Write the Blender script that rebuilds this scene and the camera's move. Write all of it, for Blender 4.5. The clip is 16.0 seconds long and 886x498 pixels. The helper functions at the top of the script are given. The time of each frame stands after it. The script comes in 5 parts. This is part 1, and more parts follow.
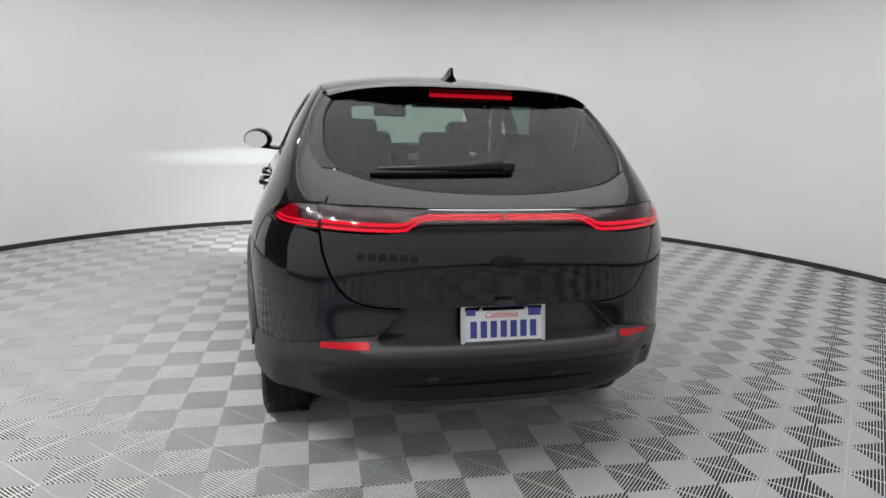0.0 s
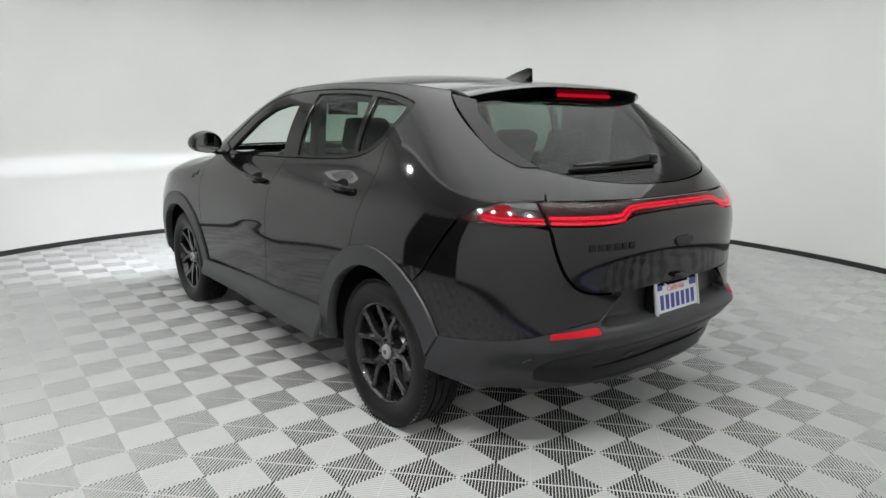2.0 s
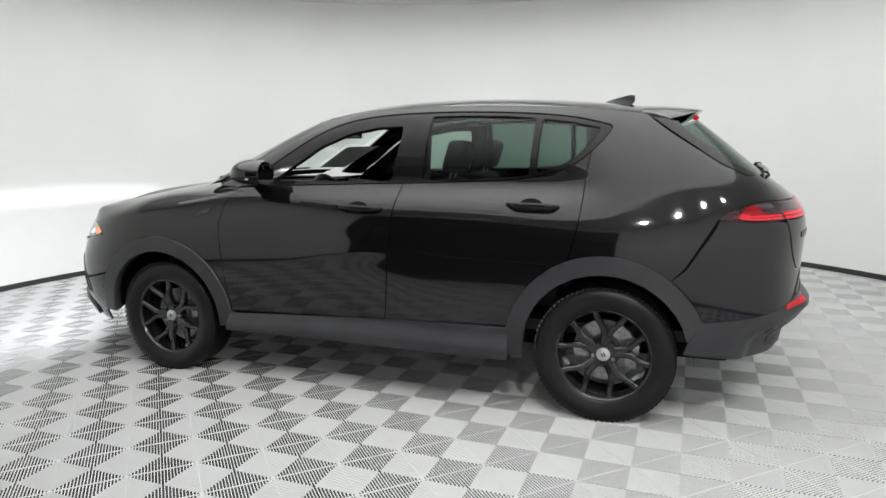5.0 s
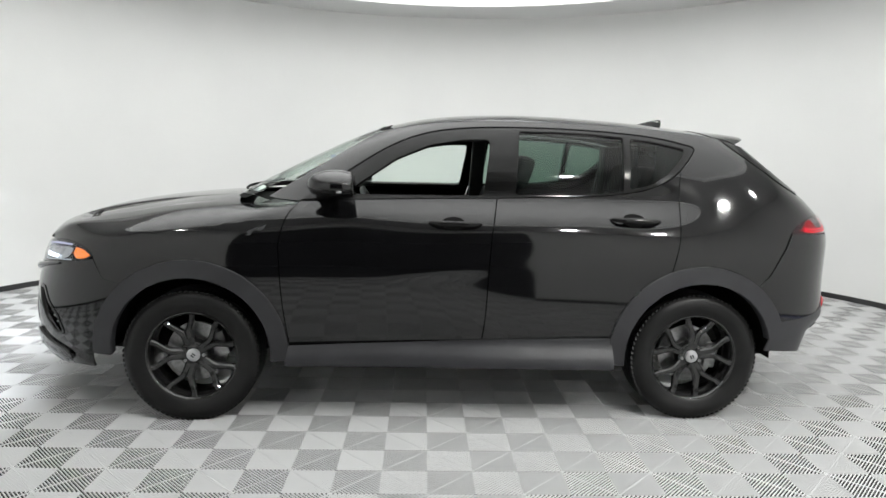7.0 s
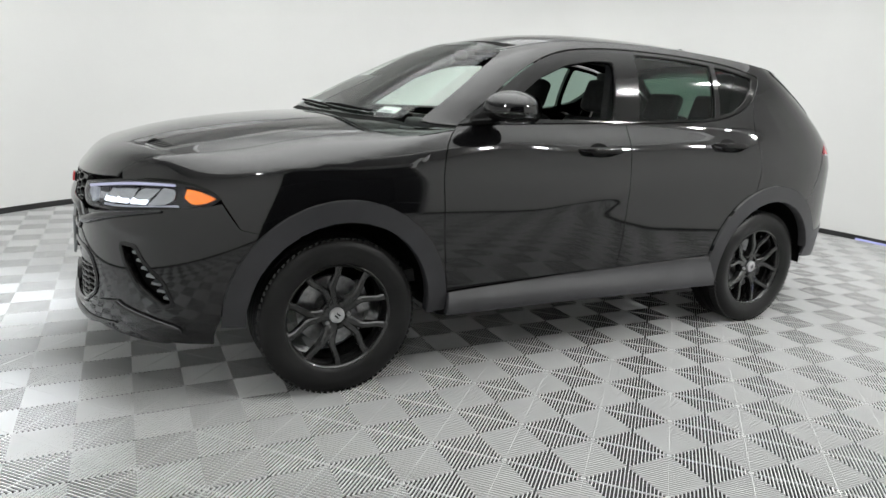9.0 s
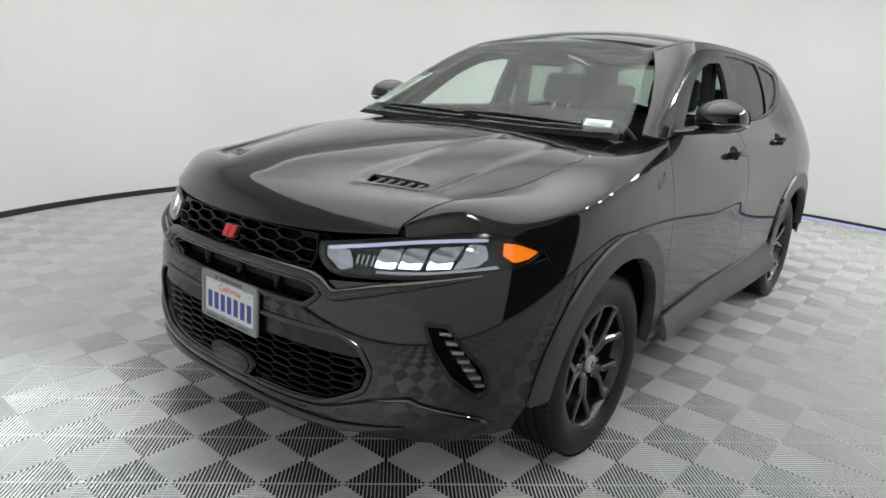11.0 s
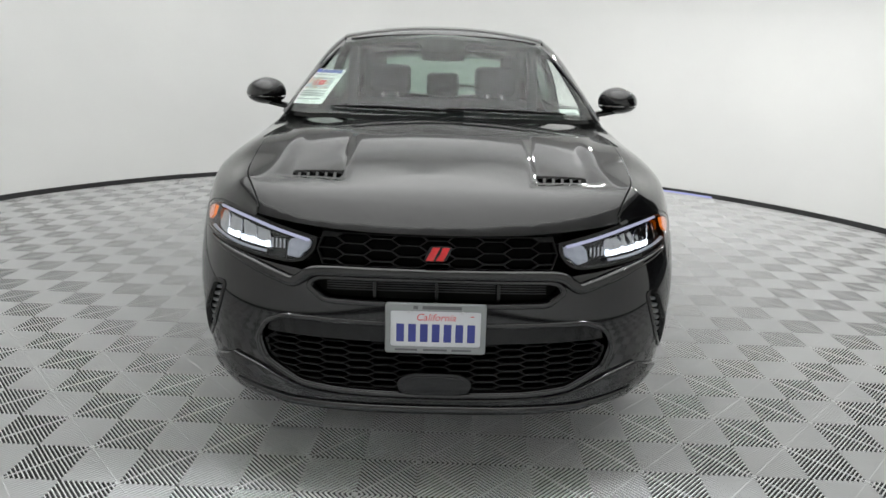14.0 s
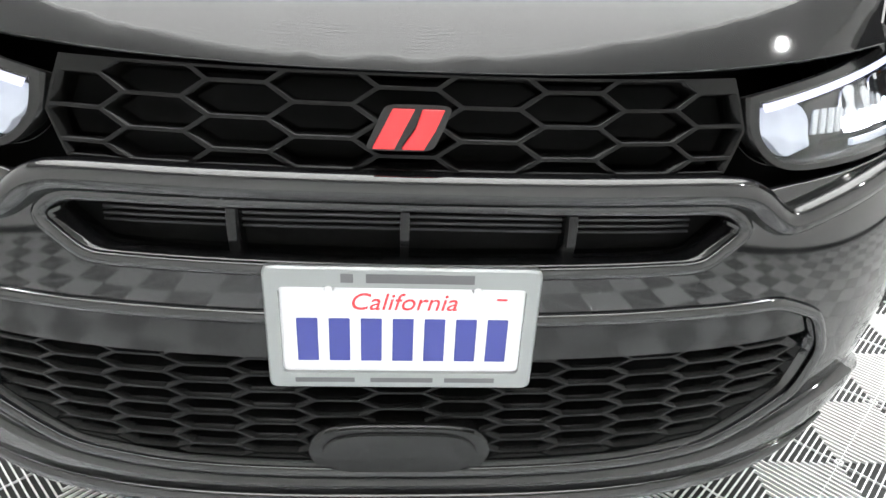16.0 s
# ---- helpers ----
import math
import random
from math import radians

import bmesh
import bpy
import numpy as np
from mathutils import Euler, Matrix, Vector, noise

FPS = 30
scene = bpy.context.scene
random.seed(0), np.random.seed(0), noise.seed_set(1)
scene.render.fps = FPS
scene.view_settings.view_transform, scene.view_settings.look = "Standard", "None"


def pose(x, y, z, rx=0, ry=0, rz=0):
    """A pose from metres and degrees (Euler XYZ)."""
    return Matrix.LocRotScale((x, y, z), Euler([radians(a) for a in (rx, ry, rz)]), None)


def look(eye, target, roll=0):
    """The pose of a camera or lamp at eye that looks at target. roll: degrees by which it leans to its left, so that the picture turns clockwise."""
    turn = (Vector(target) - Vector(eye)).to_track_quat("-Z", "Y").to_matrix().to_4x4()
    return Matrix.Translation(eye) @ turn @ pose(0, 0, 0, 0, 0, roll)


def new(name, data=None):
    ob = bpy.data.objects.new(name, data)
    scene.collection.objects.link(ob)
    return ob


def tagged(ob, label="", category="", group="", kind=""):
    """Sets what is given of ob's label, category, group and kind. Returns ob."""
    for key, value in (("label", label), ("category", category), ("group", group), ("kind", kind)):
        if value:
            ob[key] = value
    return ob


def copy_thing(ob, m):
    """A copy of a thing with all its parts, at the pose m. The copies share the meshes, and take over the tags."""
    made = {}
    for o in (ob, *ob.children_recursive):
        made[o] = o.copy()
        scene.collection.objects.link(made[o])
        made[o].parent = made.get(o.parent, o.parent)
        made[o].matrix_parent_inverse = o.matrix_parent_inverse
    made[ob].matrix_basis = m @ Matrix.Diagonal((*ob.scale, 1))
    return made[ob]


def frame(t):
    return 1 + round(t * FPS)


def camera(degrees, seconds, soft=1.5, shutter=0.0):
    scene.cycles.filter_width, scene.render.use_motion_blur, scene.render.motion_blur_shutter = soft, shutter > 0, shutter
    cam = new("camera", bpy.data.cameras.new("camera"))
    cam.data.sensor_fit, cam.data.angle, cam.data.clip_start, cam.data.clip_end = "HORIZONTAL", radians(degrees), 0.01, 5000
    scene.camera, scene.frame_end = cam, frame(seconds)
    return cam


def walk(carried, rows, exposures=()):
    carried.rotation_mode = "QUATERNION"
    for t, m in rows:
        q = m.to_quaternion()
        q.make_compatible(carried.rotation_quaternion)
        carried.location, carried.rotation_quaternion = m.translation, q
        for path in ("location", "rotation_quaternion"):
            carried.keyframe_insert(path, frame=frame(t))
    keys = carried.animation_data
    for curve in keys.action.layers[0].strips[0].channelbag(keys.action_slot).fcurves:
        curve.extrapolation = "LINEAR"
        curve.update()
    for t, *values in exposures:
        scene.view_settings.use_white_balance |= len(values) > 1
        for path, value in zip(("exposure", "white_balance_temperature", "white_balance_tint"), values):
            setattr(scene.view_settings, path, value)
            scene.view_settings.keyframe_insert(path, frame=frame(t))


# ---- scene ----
cam = camera(68.5, 16.0)

PATH = [
    (0, (-4.387, 0.764, 1.39), (-2.483, 0.292, 1.003), 1.7),
    (0.5, (-4.229, 1.193, 1.388), (-2.397, 0.497, 0.987), 1.9),
    (1, (-4.081, 1.61, 1.409), (-2.344, 0.705, 1.005), 1.1),
    (1.5, (-3.867, 2.032, 1.393), (-2.225, 0.961, 0.995), -0.1),
    (2, (-3.666, 2.415, 1.388), (-2.146, 1.177, 0.994), 0.4),
    (2.5, (-3.436, 2.78, 1.389), (-2.042, 1.39, 1.041), 1.4),
    (3, (-3.118, 3.098, 1.404), (-1.833, 1.606, 1.056), 1.3),
    (3.5, (-2.799, 3.417, 1.412), (-1.654, 1.817, 1.055), 1.0),
    (4, (-2.406, 3.659, 1.408), (-1.42, 1.955, 1.056), 0.1),
    (6.5, (-0.247, 4.167, 1.369), (-0.16, 2.191, 1.074), 0.3),
    (7, (0.253, 4.124, 1.384), (0.126, 2.149, 1.097), 1.3),
    (7.5, (0.748, 4.039, 1.377), (0.392, 2.091, 1.096), 2.5),
    (8, (1.24, 3.819, 1.362), (0.718, 1.917, 1.034), 1.9),
    (8.5, (1.744, 3.588, 1.309), (1.01, 1.774, 0.896), 2.7),
    (9, (2.165, 3.325, 1.289), (1.244, 1.615, 0.813), 3.0),
    (9.5, (2.586, 3.033, 1.315), (1.506, 1.424, 0.82), 2.3),
    (10, (2.95, 2.693, 1.345), (1.708, 1.202, 0.861), 1.9),
    (10.2, (3.058, 2.524, 1.334), (1.764, 1.079, 0.845), 2.2),
    (12.3, (3.828, 0.69, 1.361), (1.992, 0.083, 0.85), 1.7),
    (12.5, (3.899, 0.566, 1.363), (2.025, 0.079, 0.863), 1.2),
    (13, (4.025, 0.254, 1.364), (2.1, 0.031, 0.872), -0.4),
    (13.5, (4.131, 0.075, 1.385), (2.2, 0.016, 0.867), -0.1),
    (14, (4.143, 0.002, 1.373), (2.216, 0.016, 0.837), 1.7),
    (14.5, (3.9, 0.017, 1.321), (1.999, 0.05, 0.7), 2.8),
    (15, (3.535, 0.044, 1.256), (1.68, 0.112, 0.509), 3.7),
    (15.5, (3.114, -0.009, 1.121), (1.315, 0.144, 0.26), 4.2),
    (16, (2.892, -0.005, 1.039), (1.138, 0.127, 0.087), 3.2),
]
walk(cam, [(t, look(eye, target, roll)) for t, eye, target, roll in PATH], exposures=[(0, 0.0), (2.5, 0.12), (4.0, 0.2), (6.0, 0.4), (9.5, 0.36), (12.5, 0.15), (14.5, 0.22), (15.2, 0.58), (15.6, 1.08), (16.0, 1.8)])

# ---------------------------------------------------------------- light and room
ROOM_C, ROOM_R, ROOM_H = (-0.1, -0.15), 4.62, 3.16
FLOOR_TURN = -1.9
FLOOR_O = (-0.459, 1.8375)
scene.view_settings.exposure = 0.0

world = bpy.data.worlds.new("world")
world.use_nodes = True
world.node_tree.nodes["Background"].inputs[0].default_value = (0.6, 0.65, 0.7, 1)
world.node_tree.nodes["Background"].inputs[1].default_value = 0.05
scene.world = world


# ---------------------------------------------------------------- materials
def material(name, colour, rough=0.5, metal=0.0, coat=0.0, spec=0.5):
    m = bpy.data.materials.new(name)
    m.use_nodes = True
    b = m.node_tree.nodes["Principled BSDF"]
    b.inputs["Base Color"].default_value = (*colour, 1)
    b.inputs["Roughness"].default_value = rough
    b.inputs["Metallic"].default_value = metal
    b.inputs["Coat Weight"].default_value = coat
    b.inputs["Coat Roughness"].default_value = 0.03
    b.inputs["Specular IOR Level"].default_value = spec
    return m


def vary(m, scale, low, high, rough=(), bump=0.0, bump_scale=None, detail=4.0):
    """Two-scale noise on the colour, and if asked on the roughness and the relief."""
    t = m.node_tree
    b = t.nodes["Principled BSDF"]
    co = t.nodes.new("ShaderNodeTexCoord")
    n1 = t.nodes.new("ShaderNodeTexNoise")
    n1.inputs["Scale"].default_value, n1.inputs["Detail"].default_value = scale, detail
    t.links.new(co.outputs["Object"], n1.inputs["Vector"])
    ramp = t.nodes.new("ShaderNodeValToRGB")
    ramp.color_ramp.elements[0].position, ramp.color_ramp.elements[1].position = 0.3, 0.7
    ramp.color_ramp.elements[0].color, ramp.color_ramp.elements[1].color = (*low, 1), (*high, 1)
    t.links.new(n1.outputs["Fac"], ramp.inputs["Fac"])
    t.links.new(ramp.outputs["Color"], b.inputs["Base Color"])
    n2 = t.nodes.new("ShaderNodeTexNoise")
    n2.inputs["Scale"].default_value = bump_scale or scale * 12
    n2.inputs["Detail"].default_value = 3.0
    t.links.new(co.outputs["Object"], n2.inputs["Vector"])
    if rough:
        mr = t.nodes.new("ShaderNodeMapRange")
        mr.inputs["To Min"].default_value, mr.inputs["To Max"].default_value = rough
        t.links.new(n2.outputs["Fac"], mr.inputs["Value"])
        t.links.new(mr.outputs["Result"], b.inputs["Roughness"])
    if bump:
        bp = t.nodes.new("ShaderNodeBump")
        bp.inputs["Strength"].default_value, bp.inputs["Distance"].default_value = bump, 0.002
        t.links.new(n2.outputs["Fac"], bp.inputs["Height"])
        t.links.new(bp.outputs["Normal"], b.inputs["Normal"])
    return m


def glowing(name, colour, strength):
    m = bpy.data.materials.new(name)
    m.use_nodes = True
    t = m.node_tree
    t.nodes.remove(t.nodes["Principled BSDF"])
    e = t.nodes.new("ShaderNodeEmission")
    e.inputs[0].default_value, e.inputs[1].default_value = (*colour, 1), strength
    t.links.new(e.outputs[0], t.nodes["Material Output"].inputs[0])
    return m


def glass(name, tint, rough=0.1, base=0.045):
    """Thin pane: tinted see-through with a mirror gloss by Fresnel."""
    m = bpy.data.materials.new(name)
    m.use_nodes = True
    t = m.node_tree
    t.nodes.remove(t.nodes["Principled BSDF"])
    tr, gl, mix, lw, pw, ma = (t.nodes.new("ShaderNode" + k) for k in ("BsdfTransparent", "BsdfGlossy", "MixShader", "LayerWeight", "Math", "Math"))
    tr.inputs[0].default_value = (*tint, 1)
    gl.inputs["Roughness"].default_value = rough
    lw.inputs["Blend"].default_value = 0.5
    pw.operation, ma.operation = "POWER", "MULTIPLY_ADD"
    pw.inputs[1].default_value = 5.0
    ma.inputs[1].default_value, ma.inputs[2].default_value = 0.9, base
    t.links.new(lw.outputs["Facing"], pw.inputs[0])
    t.links.new(pw.outputs[0], ma.inputs[0])
    t.links.new(ma.outputs[0], mix.inputs[0])
    t.links.new(tr.outputs[0], mix.inputs[1])
    t.links.new(gl.outputs[0], mix.inputs[2])
    t.links.new(mix.outputs[0], t.nodes["Material Output"].inputs[0])
    return m


WALL = vary(material("white_backdrop", (0.78, 0.78, 0.77), 0.7), 0.7, (0.70, 0.70, 0.692), (0.75, 0.75, 0.738), (0.6, 0.8), 0.05, 60)
CEIL = vary(material("grey_ceiling", (0.6, 0.6, 0.6), 0.8), 0.6, (0.66, 0.66, 0.66), (0.72, 0.72, 0.72))
BLACK_TRIM = vary(material("black_rubber", (0.02, 0.02, 0.02), 0.6), 5, (0.015, 0.015, 0.015), (0.03, 0.03, 0.032), (0.45, 0.7))
TILE = vary(material("grey_plastic_tile", (0.5, 0.5, 0.5), 0.6, spec=0.06), 1.3, (0.60, 0.605, 0.605), (0.67, 0.675, 0.67), (0.4, 0.6), 0.0, 30)
UNDER = vary(material("dark_subfloor", (0.05, 0.05, 0.05), 0.9, spec=0.0), 4, (0.035, 0.035, 0.035), (0.055, 0.055, 0.055))
FILL_GLOW = glowing("fill_glow", (0.985, 1.0, 0.985), 3.35)
HALL_UNLIT = vary(material("hall_unlit_tone", (0.05, 0.05, 0.055), 0.8), 1.0, (0.03, 0.03, 0.035), (0.06, 0.06, 0.065))
GAP_GLOW = glowing("gap_daylight", (0.55, 0.58, 1.0), 0.7)
FIXTURE = material("white_lamp_rim", (0.7, 0.7, 0.7), 0.4)


# ---------------------------------------------------------------- mesh helpers
def mesh_from(name, verts, faces, mat, smooth=False):
    me = bpy.data.meshes.new(name)
    me.from_pydata([tuple(v) for v in verts], [], faces)
    me.validate()
    if mat:
        me.materials.append(mat)
    if smooth:
        me.polygons.foreach_set("use_smooth", [True] * len(me.polygons))
    return me


def part(name, bm, mat, parent=None, label="", smooth=True, bevel=0.0):
    """Links a bmesh or a mesh as one object under its parent."""
    if isinstance(bm, bmesh.types.BMesh):
        me = bpy.data.meshes.new(name)
        bm.to_mesh(me)
        bm.free()
        me.materials.append(mat)
        if smooth:
            me.polygons.foreach_set("use_smooth", [True] * len(me.polygons))
            me.set_sharp_from_angle(angle=radians(38))
    else:
        me = bm
        if mat and not me.materials:
            me.materials.append(mat)
    ob = new(name, me)
    ob.parent = parent
    if label:
        tagged(ob, label)
    return ob


def box(bm, lo, hi, m=None):
    """Adds a box; m: a matrix applied to it."""
    c = [(a + b) / 2 for a, b in zip(lo, hi)]
    s = [abs(b - a) for a, b in zip(lo, hi)]
    mat = Matrix.Translation(c) @ Matrix.Diagonal((*s, 1))
    r = bmesh.ops.create_cube(bm, size=1, matrix=(m @ mat) if m else mat)
    return r["verts"]


def soft(bm, w=0.004, seg=2):
    bmesh.ops.bevel(bm, geom=bm.edges[:], offset=w, segments=seg, affect="EDGES", profile=0.6, clamp_overlap=True)
    return bm


def revolve(profile, seg, axis="y"):
    """Surface of revolution of (radius, along) pairs round the axis."""
    bm = bmesh.new()
    rows = []
    for k in range(seg):
        a = 2 * math.pi * k / seg
        row = []
        for r, h in profile:
            p = (r * math.cos(a), h, r * math.sin(a)) if axis == "y" else (r * math.cos(a), r * math.sin(a), h)
            row.append(bm.verts.new(p))
        rows.append(row)
    for k in range(seg):
        a, b = rows[k], rows[(k + 1) % seg]
        for i in range(len(profile) - 1):
            bm.faces.new((a[i], a[i + 1], b[i + 1], b[i]))
    bmesh.ops.remove_doubles(bm, verts=bm.verts[:], dist=1e-5)
    bmesh.ops.recalc_face_normals(bm, faces=bm.faces[:])
    return bm


# ---------------------------------------------------------------- room
def ring_wall(name, r0, r1, z0, z1, a0, a1, seg, mat, label):
    """Part of a round wall with thickness, from azimuth a0 to a1 degrees."""
    bm = bmesh.new()
    cols = []
    for k in range(seg + 1):
        a = radians(a0 + (a1 - a0) * k / seg)
        c, s = math.cos(a), math.sin(a)
        cols.append([bm.verts.new((ROOM_C[0] + r * c, ROOM_C[1] + r * s, z)) for r, z in ((r0, z0), (r0, z1), (r1, z1), (r1, z0))])
    for k in range(seg):
        a, b = cols[k], cols[k + 1]
        for i in range(4):
            bm.faces.new((a[i], a[(i + 1) % 4], b[(i + 1) % 4], b[i]))
    if abs(a1 - a0) < 359.9:
        bm.faces.new(cols[0])
        bm.faces.new(cols[-1][::-1])
    bmesh.ops.recalc_face_normals(bm, faces=bm.faces[:])
    return tagged(part(name, bm, mat), label, "wall", kind="structure")


DOOR_A0, DOOR_A1, DOOR_H = 67, 103, 2.9
GAP_A0, GAP_A1 = 134, 184
ring_wall("wall_round", ROOM_R, ROOM_R + 0.15, 0, ROOM_H, DOOR_A1, DOOR_A0 + 360, 220, WALL, "smooth white curved studio wall round the car")
ring_wall("wall_lintel", ROOM_R, ROOM_R + 0.15, DOOR_H, ROOM_H, DOOR_A0, DOOR_A1, 24, WALL, "white curved wall above the wide studio doorway")
for a0, a1 in ((DOOR_A1, GAP_A0), (GAP_A1, DOOR_A0 + 360)):
    tagged(ring_wall("baseboard", ROOM_R - 0.02, ROOM_R, 0.0, 0.05, a0, a1, round(a1 - a0), BLACK_TRIM, "thin black rubber skirting at the foot of the wall"), category="baseboard")
tagged(ring_wall("baseboard", ROOM_R - 0.02, ROOM_R, 0.022, 0.05, GAP_A0, GAP_A1, 40, BLACK_TRIM, "black rubber skirting with light showing under it"), category="baseboard")
tagged(ring_wall("trim_light_gap", ROOM_R - 0.018, ROOM_R - 0.004, 0.0, 0.021, GAP_A0, GAP_A1, 40, GAP_GLOW, "lilac daylight showing in the gap under the wall"), category="trim")


def disc(name, r, z, t, mat, label, category):
    bm = bmesh.new()
    bmesh.ops.create_cone(bm, cap_ends=True, segments=128, radius1=r, radius2=r, depth=t, matrix=Matrix.Translation((*ROOM_C, z)))
    return tagged(part(name, bm, mat), label, category, kind="structure")


ceiling = disc("ceiling", ROOM_R + 0.15, ROOM_H + 0.06, 0.12, CEIL, "plain pale grey studio ceiling round the added fill light", "ceiling")
# Unseen hall: its want of light is put into a near-black colour.
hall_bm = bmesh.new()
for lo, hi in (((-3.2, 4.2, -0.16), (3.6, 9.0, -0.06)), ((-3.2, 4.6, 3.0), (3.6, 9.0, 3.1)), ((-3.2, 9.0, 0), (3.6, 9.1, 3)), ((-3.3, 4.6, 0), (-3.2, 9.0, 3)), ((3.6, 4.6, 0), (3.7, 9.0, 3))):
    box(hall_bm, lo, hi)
tagged(part("wall_hall", hall_bm, HALL_UNLIT, smooth=False), "unseen hall behind the studio doorway, coloured dark for want of light", "wall", kind="structure")


def ceiling_fill_rig(z):
    """Unseen fill light added under the ceiling: concentric louvres, each tilted to throw its light outwards and down.
    """
    lamp = new("ceiling_fill")
    tagged(lamp, "added round fill light with concentric tilted glowing louvres", "lamp")
    n, r0, pitch, w, h = 102, 0.012, 0.034, 0.026, 0.0185
    for k in range(n):
        r = r0 + pitch * k
        part("louvre", revolve([(r - 0.004, -h - 0.001), (r - 0.001, -h - 0.002), (r + w, 0.0), (r + w - 0.006, 0.0), (r - 0.004, -h - 0.001)], 80, "z"), FIXTURE, lamp)
        part("light_strip", revolve([(r + 0.001, -h - 0.002), (r + w + 0.002, -0.002)], 80, "z"), FILL_GLOW, lamp, "glowing strip on a louvre")
    edge = r0 + pitch * n
    # extra glowing band, added to brighten the top of the walls
    part("edge_strip", revolve([(edge, -0.075), (edge + 0.003, 0.0)], 96, "z"), FILL_GLOW, lamp, "glowing strip round the edge")
    part("edge_ring", revolve([(edge - 0.012, -0.077), (edge - 0.002, -0.077), (edge - 0.002, 0.0), (edge - 0.012, 0.0), (edge - 0.012, -0.077)], 96, "z"), FIXTURE, lamp)
    part("back_plate", revolve([(0.002, 0.0), (r0 + pitch * n, 0.0), (r0 + pitch * n, 0.012), (0.002, 0.012), (0.002, 0.0)], 96, "z"), CEIL, lamp)
    lamp.matrix_basis = pose(ROOM_C[0], ROOM_C[1], z)
    return lamp


ceiling_fill_rig(ROOM_H - 0.02)


def downlight(r=0.06):
    """Small bright round fitting at the edge of the ceiling."""
    lamp = new("downlight")
    tagged(lamp, "small round white downlight at the edge of the ceiling", "lamp", "downlights at the ceiling edge")
    part("bezel", revolve([(r, 0.0), (r + 0.02, -0.003), (r + 0.022, -0.012), (r, -0.010)], 24, "z"), FIXTURE, lamp)
    bm = bmesh.new()
    bmesh.ops.create_circle(bm, cap_ends=True, segments=24, radius=r, matrix=Matrix.Translation((0, 0, -0.008)))
    part("lens", bm, SPOT_GLOW, lamp, "glowing lens")
    return lamp


SPOT_GLOW = glowing("spot_glow", (1.0, 1.0, 0.98), 30.0)
first_spot = downlight()
spot_poses = [pose(ROOM_C[0] + 4.1 * math.cos(radians(a)), ROOM_C[1] + 4.1 * math.sin(radians(a)), ROOM_H) for a in (52, 110, 121, 133, 146)]
for m in spot_poses[1:]:
    copy_thing(first_spot, m)
first_spot.matrix_basis = spot_poses[0]
for k, m in enumerate(spot_poses):
    ld = bpy.data.lights.new("downlight_beam", "SPOT")
    ld.energy, ld.color, ld.spot_size, ld.spot_blend, ld.shadow_soft_size = (35, 120)[k > 0], (1.0, 1.0, 0.98), radians(115), 1.0, 0.06
    p = m.translation
    new("downlight_beam", ld).matrix_basis = look((p.x, p.y, p.z - 0.03), (p.x * 0.62, p.y * 0.62, 0.0))

# ---------------------------------------------------------------- car: smooth body surface
def spline(xs, ys):
    """Natural cubic spline through a few knots, straight beyond the ends."""
    xs, ys = np.array(xs, float), np.array(ys, float)
    n = len(xs)
    h = np.diff(xs)
    a = np.zeros((n, n))
    b = np.zeros(n)
    a[0, 0] = a[-1, -1] = 1
    for i in range(1, n - 1):
        a[i, i - 1], a[i, i], a[i, i + 1] = h[i - 1], 2 * (h[i - 1] + h[i]), h[i]
        b[i] = 6 * ((ys[i + 1] - ys[i]) / h[i] - (ys[i] - ys[i - 1]) / h[i - 1])
    m = np.linalg.solve(a, b).tolist()
    xs, ys, h = xs.tolist(), ys.tolist(), h.tolist()

    def f(x):
        if x <= xs[0]:
            return ys[0] + (x - xs[0]) * ((ys[1] - ys[0]) / h[0] - h[0] * m[1] / 6)
        if x >= xs[-1]:
            return ys[-1] + (x - xs[-1]) * ((ys[-1] - ys[-2]) / h[-1] + h[-1] * m[-2] / 6)
        i = 0
        while x > xs[i + 1]:
            i += 1
        p, q = (xs[i + 1] - x) / h[i], (x - xs[i]) / h[i]
        return p * ys[i] + q * ys[i + 1] + ((p ** 3 - p) * m[i] + (q ** 3 - q) * m[i + 1]) * h[i] ** 2 / 6
    return f


# half width by height; reach of nose, windscreen and tail by height
WIDTH = spline((0.20, 0.32, 0.45, 0.60, 0.70, 0.78, 0.86, 0.94, 1.03, 1.10, 1.17, 1.27, 1.38, 1.48, 1.56, 1.62), (0.84, 0.873, 0.889, 0.902, 0.907, 0.9085, 0.906, 0.897, 0.872, 0.836, 0.782, 0.752, 0.718, 0.674, 0.618, 0.556))
QUARTER = spline((0.94, 1.03, 1.10, 1.17, 1.27, 1.38, 1.48, 1.56, 1.62), (0.897, 0.876, 0.853, 0.826, 0.784, 0.734, 0.679, 0.618, 0.556))
NOSE = spline((0.20, 0.30, 0.42, 0.60, 0.76, 0.86, 0.92, 1.00), (2.25, 2.325, 2.335, 2.328, 2.324, 2.315, 2.285, 2.22))
SCREEN = spline((1.10, 1.20, 1.30, 1.40, 1.50, 1.56, 1.64), (1.30, 1.125, 0.94, 0.745, 0.535, 0.395, 0.19))
TAIL = spline((0.20, 0.32, 0.45, 0.60, 0.80, 0.95, 1.05, 1.13, 1.20, 1.28, 1.38, 1.48, 1.56, 1.62), (-2.16, -2.275, -2.32, -2.312, -2.303, -2.313, -2.295, -2.23, -2.15, -2.05, -1.93, -1.81, -1.71, -1.63))
NOSE_N = spline((0.2, 0.45, 0.7, 0.85, 1.0, 1.2), (2.6, 3.2, 3.0, 2.5, 2.25, 2.2))
